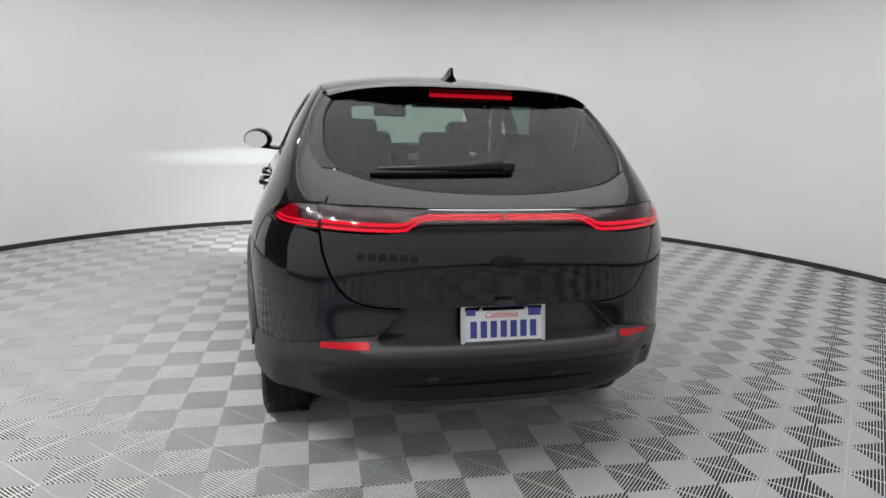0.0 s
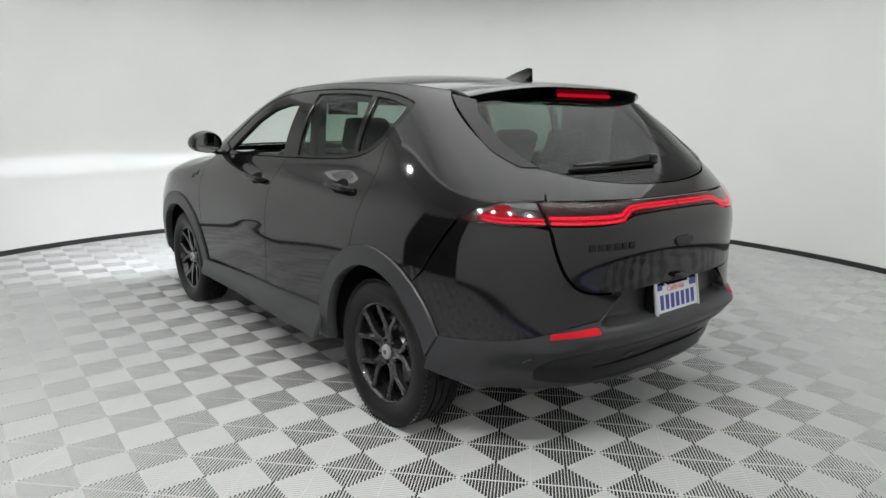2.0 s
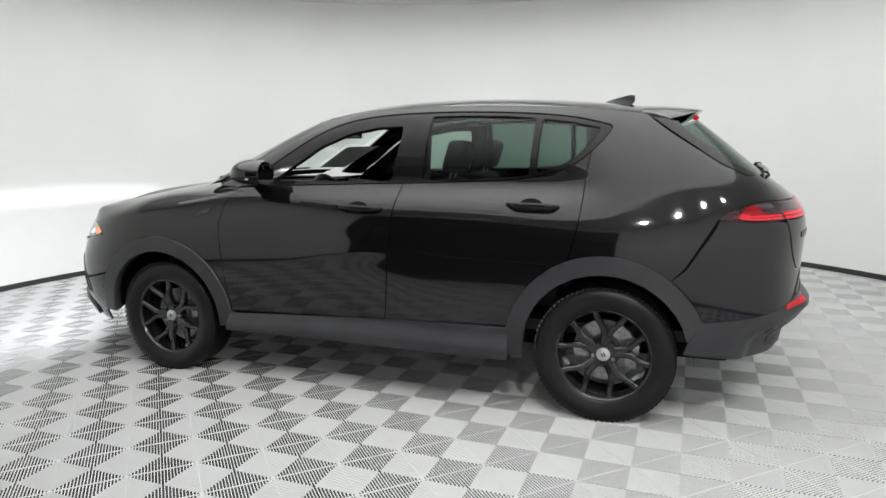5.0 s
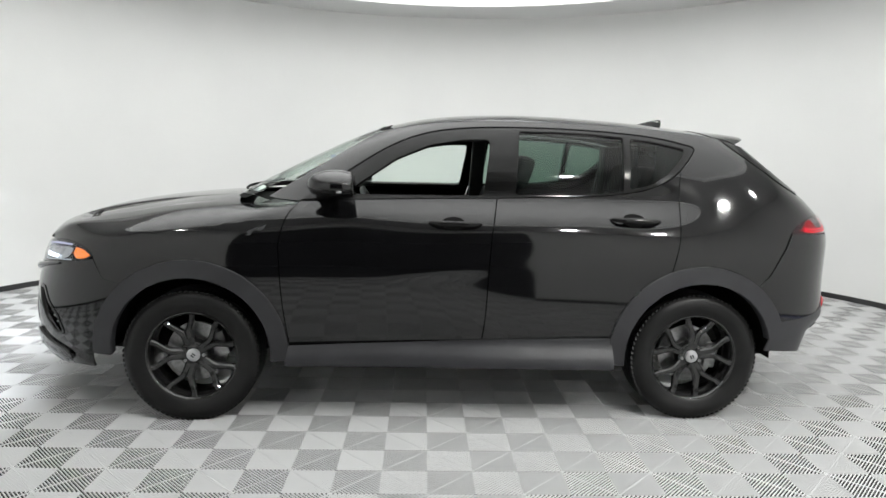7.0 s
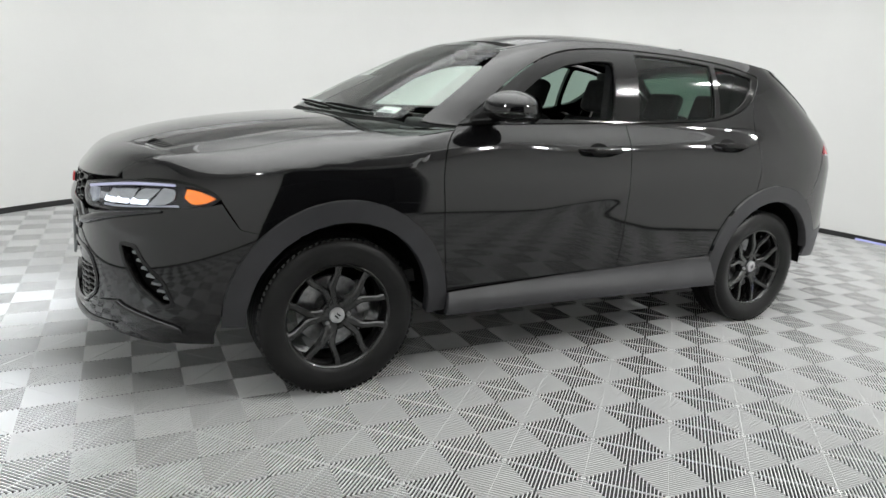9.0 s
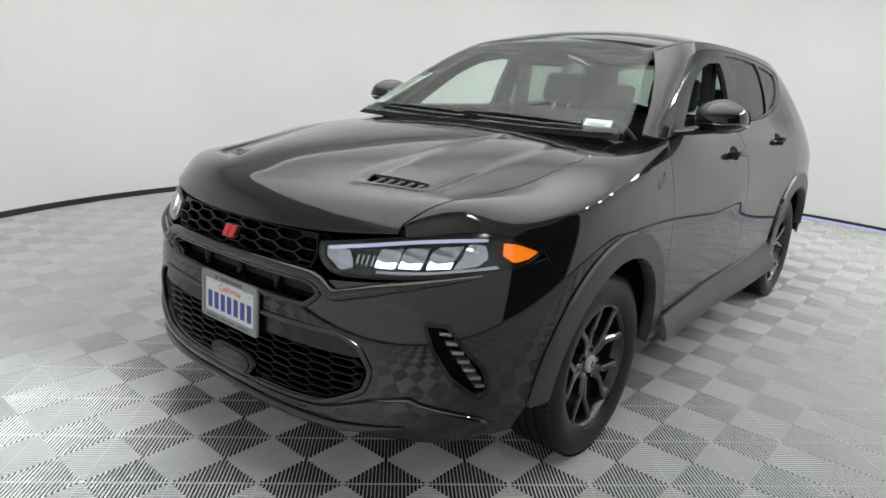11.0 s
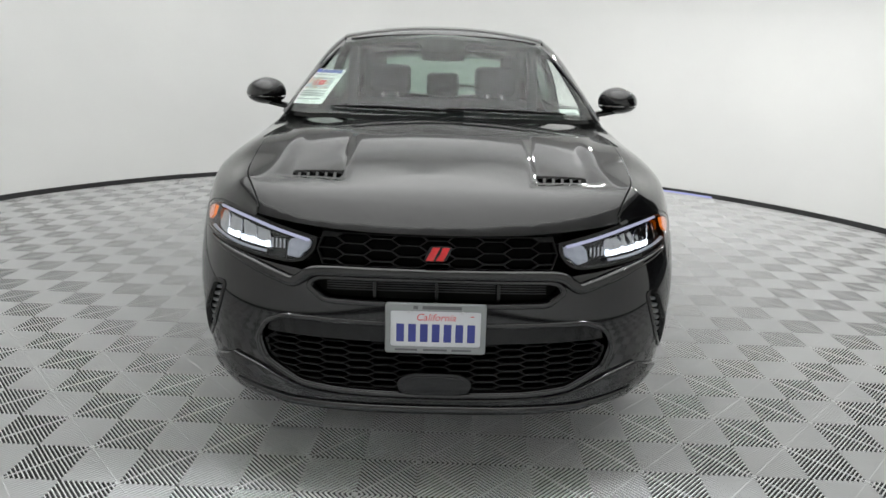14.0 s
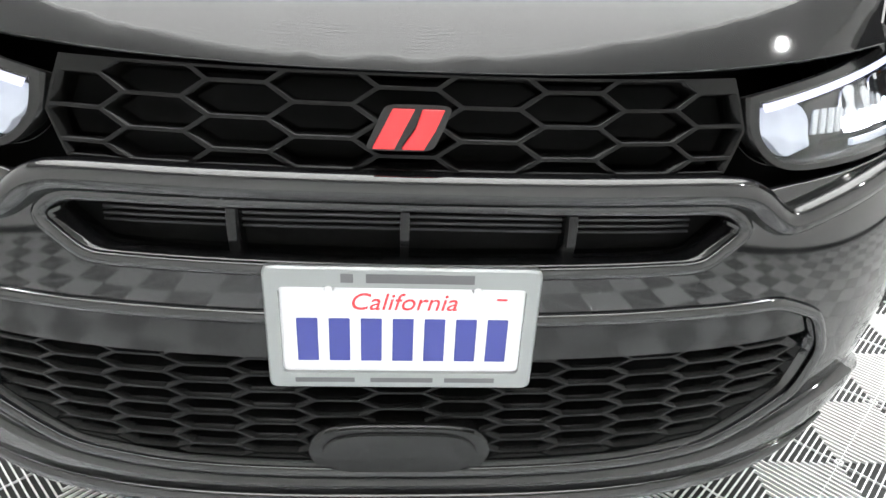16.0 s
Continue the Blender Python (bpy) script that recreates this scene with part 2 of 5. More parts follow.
TAIL_N = spline((0.2, 0.5, 0.8, 1.05, 1.2, 1.6), (2.9, 3.0, 3.0, 2.95, 3.2, 3.7))
TAIL_XS = spline((0.2, 0.9, 1.1, 1.3, 1.6), (-1.35, -1.35, -1.42, -1.36, -1.05))
NOSE_XS = 1.40
SCREEN_N = 4.2
WHEEL_X = 1.342


def step01(t):
    t = min(max(t, 0), 1)
    return t * t * (3 - 2 * t)


def side_y(x, z):
    """Half width with the swell over the wheels."""
    low = 1 / (1 + math.exp((z - 1.02) / 0.05))
    # the fullest line sinks towards the rear door
    zz = z + 0.17 * (1 - step01((z - 0.58) / 0.45)) * step01((0.25 - x) / 0.7) * step01((x + 2.1) / 0.7)
    swell = 0.022 * math.exp(-((x - WHEEL_X) / 0.42) ** 2) + 0.026 * math.exp(-((x + WHEEL_X) / 0.45) ** 2)
    base = 0.022 * math.exp(-((x - 0.55) / 0.35) ** 2) * math.exp(-((z - 1.2) / 0.12) ** 2)
    # the fold over the doors, deepest at the gap between them
    fold = 0.0055 * math.exp(-((z - 0.845 - 0.10 * (-0.15 - x)) / 0.055) ** 2) * math.exp(-((x + 0.02) / 0.26) ** 2)
    w = WIDTH(zz) + fold
    if z > 0.94:
        w = w + (QUARTER(z) - w) * step01((-0.95 - x) / 0.5)
    return w + swell * low + base


def oval(v, n):
    return max(1 - min(abs(v), 1) ** n, 0) ** (1 / n)


def low_side(x, z):
    """Body side below the windows, round the corners of nose and tail."""
    if x > NOSE_XS:
        return Vector((x, side_y(NOSE_XS, z) * oval((x - NOSE_XS) / (NOSE(z) - NOSE_XS), NOSE_N(z)), z))
    xs = TAIL_XS(z)
    if x < xs:
        return Vector((x, side_y(xs, z) * oval((x - xs) / (TAIL(z) - xs), TAIL_N(z)), z))
    return Vector((x, side_y(x, z), z))


def high_side(x, z):
    """Body side from the belt up, round the corners of screen and rear window."""
    xf = SCREEN(z) - 0.62
    if x > xf:
        return Vector((x, side_y(xf, z) * oval((x - xf) / 0.62, SCREEN_N), z))
    return low_side(x, z)


def arc(t, z, xs, xe, n):
    s, c = abs(math.sin(t)), max(math.cos(t), 0)
    y = side_y(xs, z) * s ** (2 / n)
    return Vector((xs + (xe - xs) * c ** (2 / n), math.copysign(y, t), z))


ARC = 1.3


def nose(a, z):
    return arc(a / ARC * math.pi / 2, z, NOSE_XS, NOSE(z), NOSE_N(z))


def tail(a, z):
    return arc(a / ARC * math.pi / 2, z, TAIL_XS(z), TAIL(z), TAIL_N(z))


def screen(a, z):
    return arc(a / ARC * math.pi / 2, z, SCREEN(z) - 0.62, SCREEN(z), SCREEN_N)


def ny(y, z):
    """Nose coordinates of a point given by its y (or, with nx, by its x)."""
    return (math.copysign(ARC * 2 / math.pi * math.asin(min(abs(y) / side_y(NOSE_XS, z), 1) ** (NOSE_N(z) / 2)), y), z)


def nx(x, z):
    return (ARC * 2 / math.pi * math.acos(max((x - NOSE_XS) / (NOSE(z) - NOSE_XS), 0) ** (NOSE_N(z) / 2)), z)


def ty(y, z):
    return (math.copysign(ARC * 2 / math.pi * math.asin(min(abs(y) / side_y(TAIL_XS(z), z), 1) ** (TAIL_N(z) / 2)), y), z)


def tx(x, z):
    xs = TAIL_XS(z)
    return (ARC * 2 / math.pi * math.acos(min(max((x - xs) / (TAIL(z) - xs), 0), 1) ** (TAIL_N(z) / 2)), z)


def sy(y, z):
    return (math.copysign(ARC * 2 / math.pi * math.asin(min(abs(y) / side_y(SCREEN(z) - 0.62, z), 1) ** (SCREEN_N / 2)), y), z)


def lerp(a, b, t):
    return a + (b - a) * t


HOOD_Z = spline((0.95, 1.2, 1.5, 1.8, 2.0, 2.15, 2.24, 2.313), (1.170, 1.160, 1.137, 1.097, 1.055, 1.006, 0.956, 0.868))
HOOD_DROP = spline((1.0, 1.6, 2.0, 2.28), (0.045, 0.06, 0.045, -0.03))
SHUT_Y = spline((0.78, 1.0, 1.25, 1.5, 1.8, 2.04, 2.115), (0.70, 0.69, 0.725, 0.735, 0.71, 0.645, 0.607))
SHOULDER = spline((0.78, 0.9, 1.05, 1.3, 1.6, 1.85, 2.09), (1.12, 1.092, 1.055, 1.005, 0.958, 0.922, 0.895))
ROLL = 0.14


def hood(x, y):
    shift = NOSE(0.872) - nose(*ny(min(abs(y), 0.8), 0.872)).x
    xe = x + shift * step01((x - 1.35) / 0.8)
    z = HOOD_Z(xe) - HOOD_DROP(xe) * (abs(y) / 0.7) ** 2.2
    inner = 0.300 + 0.06 * (2.05 - x)
    lane = step01((abs(y) - inner) / 0.04) * (1 - step01((abs(y) - inner - 0.215) / 0.07))
    z -= 0.014 * lane * step01((x - 1.15) / 0.8) * (1 - step01((x + 0.37 * abs(y) - 2.188) / 0.05))
    return Vector((x, y, z))


def fender(x, v):
    """The side up to the shoulder, then rolled over to meet the hood."""
    zs = SHOULDER(x)
    if v <= zs:
        return low_side(x, v)
    t = (v - zs) / ROLL
    p0, q0 = low_side(x, zs), low_side(x, zs - 0.004)
    p1 = hood(x, SHUT_Y(x))
    q1 = hood(x, SHUT_Y(x) - 0.01)
    reach = min(ROLL, 1.2 * (p1 - p0).length)
    d0, d1 = (p0 - q0) / 0.004 * reach * 0.9, (q1 - p1) / 0.01 * reach * 1.1
    return (2 * t ** 3 - 3 * t ** 2 + 1) * p0 + (t ** 3 - 2 * t * t + t) * d0 + (3 * t * t - 2 * t ** 3) * p1 + (t ** 3 - t * t) * d1


ROOF_EDGE = spline((-1.75, -1.52, -1.3, -0.9, -0.4, 0.0, 0.2, 0.42), (1.515, 1.54, 1.565, 1.594, 1.603, 1.588, 1.565, 1.515))
ROOF_TOP = spline((-1.75, -1.55, -1.3, -0.9, -0.4, 0.0, 0.2, 0.42), (1.565, 1.592, 1.622, 1.652, 1.664, 1.642, 1.612, 1.552))


def roof(x, t):
    ze = ROOF_EDGE(x)
    y = high_side(x, ze).y
    return Vector((x, t * y, ze + (ROOF_TOP(x) - ze) * (1 - abs(t) ** 2.1)))


# ---------------------------------------------------------------- panels cut from the surface
def curve(points, n=6):
    """Smooth open line through a few points."""
    pts = [Vector((p[0], p[1])) for p in points]
    out = []
    for i in range(len(pts) - 1):
        p0, p1, p2, p3 = pts[max(i - 1, 0)], pts[i], pts[i + 1], pts[min(i + 2, len(pts) - 1)]
        for k in range(n):
            t = k / n
            out.append(0.5 * (2 * p1 + (p2 - p0) * t + (2 * p0 - 5 * p1 + 4 * p2 - p3) * t * t + (3 * p1 - p0 - 3 * p2 + p3) * t ** 3))
    out.append(pts[-1])
    return [(p.x, p.y) for p in out]


def ring(points, n=6):
    """Smooth closed line."""
    pts = points[-2:] + points + points[:2]
    c = curve(pts, n)
    return c[2 * n:(len(points) + 2) * n]


def rounded(points, r, seg=4):
    """Closed line with its corners rounded by r."""
    out = []
    n = len(points)
    for i in range(n):
        p, a, b = (Vector(points[j % n][:2]) for j in (i, i - 1, i + 1))
        da, db = (a - p), (b - p)
        k = min(r, da.length * 0.45, db.length * 0.45)
        s, e = p + da.normalized() * k, p + db.normalized() * k
        for q in range(seg + 1):
            t = q / seg
            m = (1 - t) ** 2 * s + 2 * t * (1 - t) * p + t * t * e
            out.append((m.x, m.y))
    return out


def circle_pts(cx, cz, r, a0, a1, n=18):
    return [(cx + r * math.cos(radians(lerp(a0, a1, k / n))), cz + r * math.sin(radians(lerp(a0, a1, k / n)))) for k in range(n + 1)]


def dense(loop, step):
    out = []
    for i, p in enumerate(loop):
        q = loop[(i + 1) % len(loop)]
        d = math.hypot(q[0] - p[0], q[1] - p[1])
        if d < 1e-6:
            continue
        k = max(1, round(d / step))
        out += [(lerp(p[0], q[0], j / k), lerp(p[1], q[1], j / k)) for j in range(k)]
    return out


def inset(loop, g):
    """Loop moved inwards by g (outwards when negative)."""
    n = len(loop)
    area = sum(loop[i][0] * loop[(i + 1) % n][1] - loop[(i + 1) % n][0] * loop[i][1] for i in range(n))
    s = 1 if area > 0 else -1
    out = []
    for i in range(n):
        a, b, c = (Vector(loop[j % n]) for j in (i - 1, i, i + 1))
        d = (b - a).normalized() + (c - b).normalized()
        if d.length < 1e-6:
            d = c - b
        d.normalize()
        out.append((b.x - s * d.y * g, b.y + s * d.x * g))
    return out


def inside(loop, px, py):
    lx, ly = np.array([p[0] for p in loop]), np.array([p[1] for p in loop])
    mx, my = np.roll(lx, -1), np.roll(ly, -1)
    hit = np.zeros(len(px), bool)
    for x0, y0, x1, y1 in zip(lx, ly, mx, my):
        if y0 != y1:
            hit ^= ((y0 > py) != (y1 > py)) & (px < (x1 - x0) * (py - y0) / (y1 - y0) + x0)
    return hit


from mathutils.geometry import delaunay_2d_cdt

def sheet(name, outline, fn, mat, holes=(), step=0.022, lift=0.0, depth=0.012, gap=0.0, mirror=False, hole_depth=None):
    """A mesh cut from the surface fn by an outline and holes, with edges turned inwards by depth."""
    outline = dense(inset(dense(outline, step), gap) if gap else outline, step)
    holes = [dense(h, step) for h in holes]
    verts = [Vector(p) for p in outline]
    edges = [(i, (i + 1) % len(outline)) for i in range(len(outline))]
    for h in holes:
        b = len(verts)
        verts += [Vector(p) for p in h]
        edges += [(b + i, b + (i + 1) % len(h)) for i in range(len(h))]
    allb = np.array([(p[0], p[1]) for p in verts])
    lo, hi = allb.min(0), allb.max(0)
    gx, gy = np.meshgrid(np.arange(lo[0] + step / 2, hi[0], step), np.arange(lo[1] + step / 2, hi[1], step))
    gx, gy = gx.ravel(), gy.ravel()
    ok = inside(outline, gx, gy)
    for h in holes:
        ok &= ~inside(h, gx, gy)
    gx, gy = gx[ok], gy[ok]
    if len(gx):
        near = np.full(len(gx), 9.0)
        for p in allb:
            near = np.minimum(near, (gx - p[0]) ** 2 + (gy - p[1]) ** 2)
        keep = near > (0.6 * step) ** 2
        verts += [Vector((x, y)) for x, y in zip(gx[keep], gy[keep])]
    v2, _, f2, *_ = delaunay_2d_cdt(verts, edges, [], 0, 1e-6)
    cx = np.array([sum(v2[i].x for i in f) / 3 for f in f2])
    cy = np.array([sum(v2[i].y for i in f) / 3 for f in f2])
    ok = inside(outline, cx, cy)
    for h in holes:
        ok &= ~inside(h, cx, cy)
    tris = [tuple(f) for f, k in zip(f2, ok) if k]
    sg = Vector((1, -1 if mirror else 1, 1))
    pos, nor = [], []
    e = 1e-3
    for v in v2:
        p = fn(v.x, v.y)
        du, dv = fn(v.x + e, v.y) - fn(v.x - e, v.y), fn(v.x, v.y + e) - fn(v.x, v.y - e)
        n = du.cross(dv)
        n = n.normalized() if n.length > 1e-12 else Vector((0, 0, 1))
        if (n.z if fn is hood else n.dot(p - Vector((p.x * 0.55, 0, 0.75)))) < 0:
            n = -n
        p = p + n * lift
        pos.append(p * sg)
        nor.append(n * sg)
    faces = []
    count = {}
    for a, b, c in tris:
        n = (pos[b] - pos[a]).cross(pos[c] - pos[a])
        f = (a, b, c) if n.dot(nor[a] + nor[b] + nor[c]) > 0 else (a, c, b)
        faces.append(f)
        for i in range(3):
            count[(f[i], f[(i + 1) % 3])] = 1
    if depth:
        for a, b in [k for k in count if (k[1], k[0]) not in count]:
            mid = ((v2[a].x + v2[b].x) / 2, (v2[a].y + v2[b].y) / 2)
            side = (pos[b] - pos[a]).cross(nor[a]).normalized()
            i = len(pos)
            d = depth
            if hole_depth and not _on(outline, mid, step):
                d = hole_depth
            pos += [pos[a], pos[b], pos[b] - nor[b] * d, pos[a] - nor[a] * d]
            nor += [(nor[a] + side).normalized(), (nor[b] + side).normalized(), side, side]
            faces.append((i + 1, i, i + 3, i + 2))
    me = mesh_from(name, pos, faces, mat, True)
    me.normals_split_custom_set_from_vertices([tuple(n) for n in nor])
    return me


def _on(loop, p, step):
    """Whether p lies on the loop."""
    for i, a in enumerate(loop):
        b = loop[(i + 1) % len(loop)]
        d = Vector((b[0] - a[0], b[1] - a[1]))
        w = Vector((p[0] - a[0], p[1] - a[1]))
        t = w.dot(d) / max(d.length_squared, 1e-12)
        if -0.05 <= t <= 1.05 and (w - d * t).length < 1e-4:
            return True
    return False


def panel(name, outline, fn, mat, parent, label="", both=False, **kw):
    """One panel, or with both the left one and its mirror image."""
    made = [part(name, sheet(name, outline, fn, mat, **kw), mat, parent, label)]
    if both:
        made.append(part(name, sheet(name, outline, fn, mat, mirror=True, **kw), mat, parent, label))
    return made


# car materials
PAINT = material("black_car_paint", (0.003, 0.003, 0.0034), 0.45, 0.0, 1.0, 0.02)
PAINT.node_tree.nodes["Principled BSDF"].inputs["Coat IOR"].default_value = 1.56
PAINT.node_tree.nodes["Principled BSDF"].inputs["Coat Roughness"].default_value = 0.05
LATTICE = material("gloss_black_lattice", (0.003, 0.003, 0.003), 0.2, 0.0, 0.0, 0.14)
GLOSS = material("gloss_black_trim", (0.005, 0.005, 0.005), 0.12, 0.0, 0.0, 0.32)
CLAD = vary(material("grey_moulded_plastic", (0.05, 0.05, 0.052), 0.5), 8, (0.017, 0.017, 0.019), (0.025, 0.025, 0.028), (0.32, 0.42), 0.1, 700)
VALANCE = vary(material("bumper_low_dark", (0.008, 0.008, 0.009), 0.4, spec=0.3), 8, (0.006, 0.006, 0.007), (0.010, 0.010, 0.011), (0.3, 0.45), 0.06, 500)
# for black parts, and for sheets that put the dark into gaps and openings
MATT_BLACK = material("matt_black", (0.004, 0.004, 0.004), 0.8, 0.0, 0.0, 0.1)
CABIN = vary(material("dark_cabin_plastic", (0.02, 0.02, 0.021), 0.6), 6, (0.016, 0.016, 0.017), (0.026, 0.026, 0.028), (0.5, 0.7))
SEAT = vary(material("black_seat_cloth", (0.03, 0.03, 0.032), 0.8), 30, (0.022, 0.022, 0.024), (0.04, 0.04, 0.043), (0.7, 0.9), 0.3, 500)
TYRE = vary(material("tyre_rubber", (0.018, 0.018, 0.018), 0.6, spec=0.28), 9, (0.005, 0.005, 0.005), (0.010, 0.010, 0.010), (0.34, 0.5), 0.15, 200)
RIM = material("black_alloy", (0.010, 0.010, 0.010), 0.2, 0.0, 1.0, 0.15)
STEEL = vary(material("brake_steel", (0.3, 0.3, 0.3), 0.35, 1.0), 40, (0.22, 0.22, 0.22), (0.4, 0.4, 0.4))
SILVER = material("silver_cap", (0.55, 0.55, 0.56), 0.3, 0.8)
CLEAR = glass("clear_green_glass", (0.82, 0.91, 0.86), 0.06, 0.04)
PRIVACY = glass("privacy_glass", (0.30, 0.40, 0.35), 0.06, 0.03)
LENS = glass("clear_lens", (0.92, 0.93, 0.95), 0.05)
RED_LENS = material("red_lens", (0.022, 0.002, 0.003), 0.2, 0.0, 0.2, 0.2)
RED_REFL = material("red_reflector", (0.46, 0.006, 0.014), 0.35, 0.0, 0.0, 0.2)
RED_GLOW = glowing("red_light_glow", (1.0, 0.012, 0.04), 0.95)
RED_LINE = glowing("red_line_glow", (0.9, 0.006, 0.025), 0.3)
RED_DIM = glowing("red_brake_glow", (0.75, 0.01, 0.03), 0.55)
WHITE_GLOW = glowing("headlamp_glow", (0.86, 0.93, 1.0), 2.4)
DRL_GLOW = glowing("daylight_strip_glow", (0.70, 0.72, 0.98), 0.6)
AMBER = material("amber_lens", (0.75, 0.16, 0.01), 0.15, 0.0, 1.0)
AMBER.node_tree.nodes["Principled BSDF"].inputs["Emission Color"].default_value = (1.0, 0.22, 0.01, 1)
AMBER.node_tree.nodes["Principled BSDF"].inputs["Emission Strength"].default_value = 0.45
CHROME = material("chrome_reflector", (0.5, 0.51, 0.53), 0.12, 1.0)
MIRROR = material("mirror_glass", (0.85, 0.86, 0.86), 0.01, 1.0)
RED_PAINT = material("red_badge_paint", (0.58, 0.007, 0.012), 0.3, 0.0, 0.2)
PAPER = vary(material("white_paper", (0.75, 0.75, 0.74), 0.7), 20, (0.72, 0.72, 0.71), (0.8, 0.8, 0.79))
PLATE = material("plate_white", (0.60, 0.61, 0.63), 0.35)
PLATE_FRAME = material("plate_frame_grey", (0.24, 0.25, 0.25), 0.35, 0.6)
PLATE_FRAME_PALE = material("plate_frame_silver", (0.55, 0.56, 0.58), 0.3, 0.8)
INK_BLUE = material("ink_blue", (0.03, 0.04, 0.22), 0.4)
INK_RED = material("ink_red", (0.6, 0.03, 0.04), 0.4)
INK_GREY = material("ink_grey", (0.08, 0.08, 0.085), 0.4)

car = new("car")
car.matrix_basis = Matrix.Translation((0, 0, 0.0155)) @ pose(0, 0, 0, 0, -0.43, 0) @ Matrix.Diagonal((0.974, 0.985, 0.972, 1))
tagged(car, "black compact crossover car with black wheels parked on ribbed tiles", "car")

AX, AZ = WHEEL_X, 0.35
ARCH_OUT, ARCH_IN = 0.495, 0.405
RX, RZ = -WHEEL_X, 0.365

# shared lines of the side
door_front = curve([(0.842, 0.40), (0.875, 0.62), (0.893, 0.86), (0.893, 0.95), (0.86, 1.07), (0.80, 1.148)])
door_mid = curve([(-0.166, 0.44), (-0.18, 0.56), (-0.194, 0.86), (-0.208, 1.02), (-0.238, 1.186)])
belt_front = curve([(0.80, 1.148), (0.5, 1.163), (0.15, 1.175), (-0.238, 1.186)])
belt_rear = curve([(-0.238, 1.186), (-0.6, 1.200), (-0.89, 1.218), (-1.06, 1.252), (-1.17, 1.30), (-1.245, 1.36)])
door_rear = curve([(-1.245, 1.36), (-1.228, 1.26), (-1.222, 1.16), (-1.205, 1.0), (-1.165, 0.83)])
window_tip = curve([(-1.245, 1.36), (-1.30, 1.42), (-1.337, 1.474), (-1.325, 1.493)])
window_top = curve([(-1.325, 1.493), (-1.15, 1.532), (-0.9, 1.558), (-0.55, 1.571), (-0.2, 1.566), (0.05, 1.543), (0.22, 1.50), (0.37, 1.43), (0.52, 1.335), (0.68, 1.225), (0.80, 1.148)])


def arch(cx, cz, r, a0, a1):
    return circle_pts(cx, cz, r, a0, a1)


# front fender
fen_top = [(lerp(0.80, 2.15, k / 33), SHOULDER(lerp(0.80, 2.15, k / 33)) + ROLL) for k in range(34)]
fen_front = curve([(2.15, 0.894), (2.112, 0.899), (2.06, 0.908), (1.98, 0.908), (1.90, 0.893), (1.838, 0.862), (1.822, 0.835)]) + [(1.765, 0.735)]
fen_arch = arch(AX, AZ, ARCH_OUT, 47, 172)
panel("front_fender", door_front + fen_top[1:] + fen_front + fen_arch, fender, PAINT, car, both=True, gap=0.002)
# doors
panel("front_door", belt_front[::-1] + door_front[::-1][1:] + door_mid[:-1], low_side, PAINT, car, both=True, gap=0.0032)
rear_arch_door = arch(RX, RZ, ARCH_OUT, 12, 69)
panel("rear_door", belt_rear + door_rear[1:] + rear_arch_door[::-1] + door_mid[:-1], low_side, PAINT, car, both=True, gap=0.0032)

# body side: pillar, cant rail and rear quarter in one
pillar_front = curve([(0.80, 1.148), (0.905, 1.155), (0.965, 1.166)]) + curve([(0.93, 1.19), (0.76, 1.30), (0.585, 1.415), (0.42, 1.515)])
rail_top = [(lerp(0.42, -1.50, k / 40), ROOF_EDGE(lerp(0.42, -1.50, k / 40))) for k in range(41)]
gate_side = curve([(-1.50, ROOF_EDGE(-1.50)), (-1.60, 1.462), (-1.78, 1.345), (-1.93, 1.275), (-2.02, 1.235), (-2.07, 1.19), (-2.105, 1.125)])
lamp_top_side = curve([(-2.105, 1.125), (-2.0, 1.118), (-1.90, 1.085), (-1.842, 1.045)])
quarter_low = [(-1.842, 1.045), (-1.705, 0.815)]
quarter_arch = arch(RX, RZ, ARCH_OUT, 128, 69)
panel("body_side", pillar_front + rail_top[1:] + gate_side[1:] + lamp_top_side[1:] + quarter_low[1:] + quarter_arch + door_rear[::-1] + window_tip[1:] + window_top[1:-1],
      high_side, PAINT, car, "black side panel with pillar and rear quarter", both=True, gap=0.002)

# window surround and panes
front_hole = rounded([(0.575, 1.190), (0.46, 1.275), (0.30, 1.385), (0.12, 1.462), (-0.05, 1.494), (-0.205, 1.500), (-0.198, 1.42), (-0.165, 1.197)], 0.03)
rear_hole = rounded([(-0.338, 1.205), (-0.365, 1.55), (-0.55, 1.552), (-0.78, 1.546), (-0.945, 1.532), (-0.93, 1.238), (-0.80, 1.222), (-0.6, 1.211)], 0.015)
quarter_hole = rounded([(-0.965, 1.250), (-0.98, 1.528), (-1.12, 1.512), (-1.285, 1.478), (-1.255, 1.425), (-1.17, 1.335), (-1.08, 1.278)], 0.02)
surround = belt_front + belt_rear[1:] + window_tip[1:] + window_top[1:-1]
panel("window_surround", surround, high_side, GLOSS, car, "gloss black window surround", both=True, holes=[front_hole, rear_hole, quarter_hole], lift=-0.004, gap=0.004, depth=0.03)
panel("rear_door_window", inset(dense(rear_hole, 0.03), -0.006), high_side, PRIVACY, car, "dark tinted side window", both=True, lift=-0.012, depth=0.0, step=0.05)
panel("quarter_window", inset(dense(quarter_hole, 0.03), -0.006), high_side, PRIVACY, car, "dark tinted quarter window", both=True, lift=-0.012, depth=0.0, step=0.05)
part("front_door_window", sheet("front_door_window", inset(dense(front_hole, 0.03), -0.006), high_side, CLEAR, lift=-0.012, depth=0.0, step=0.05, mirror=True), CLEAR, car, "closed clear door window")

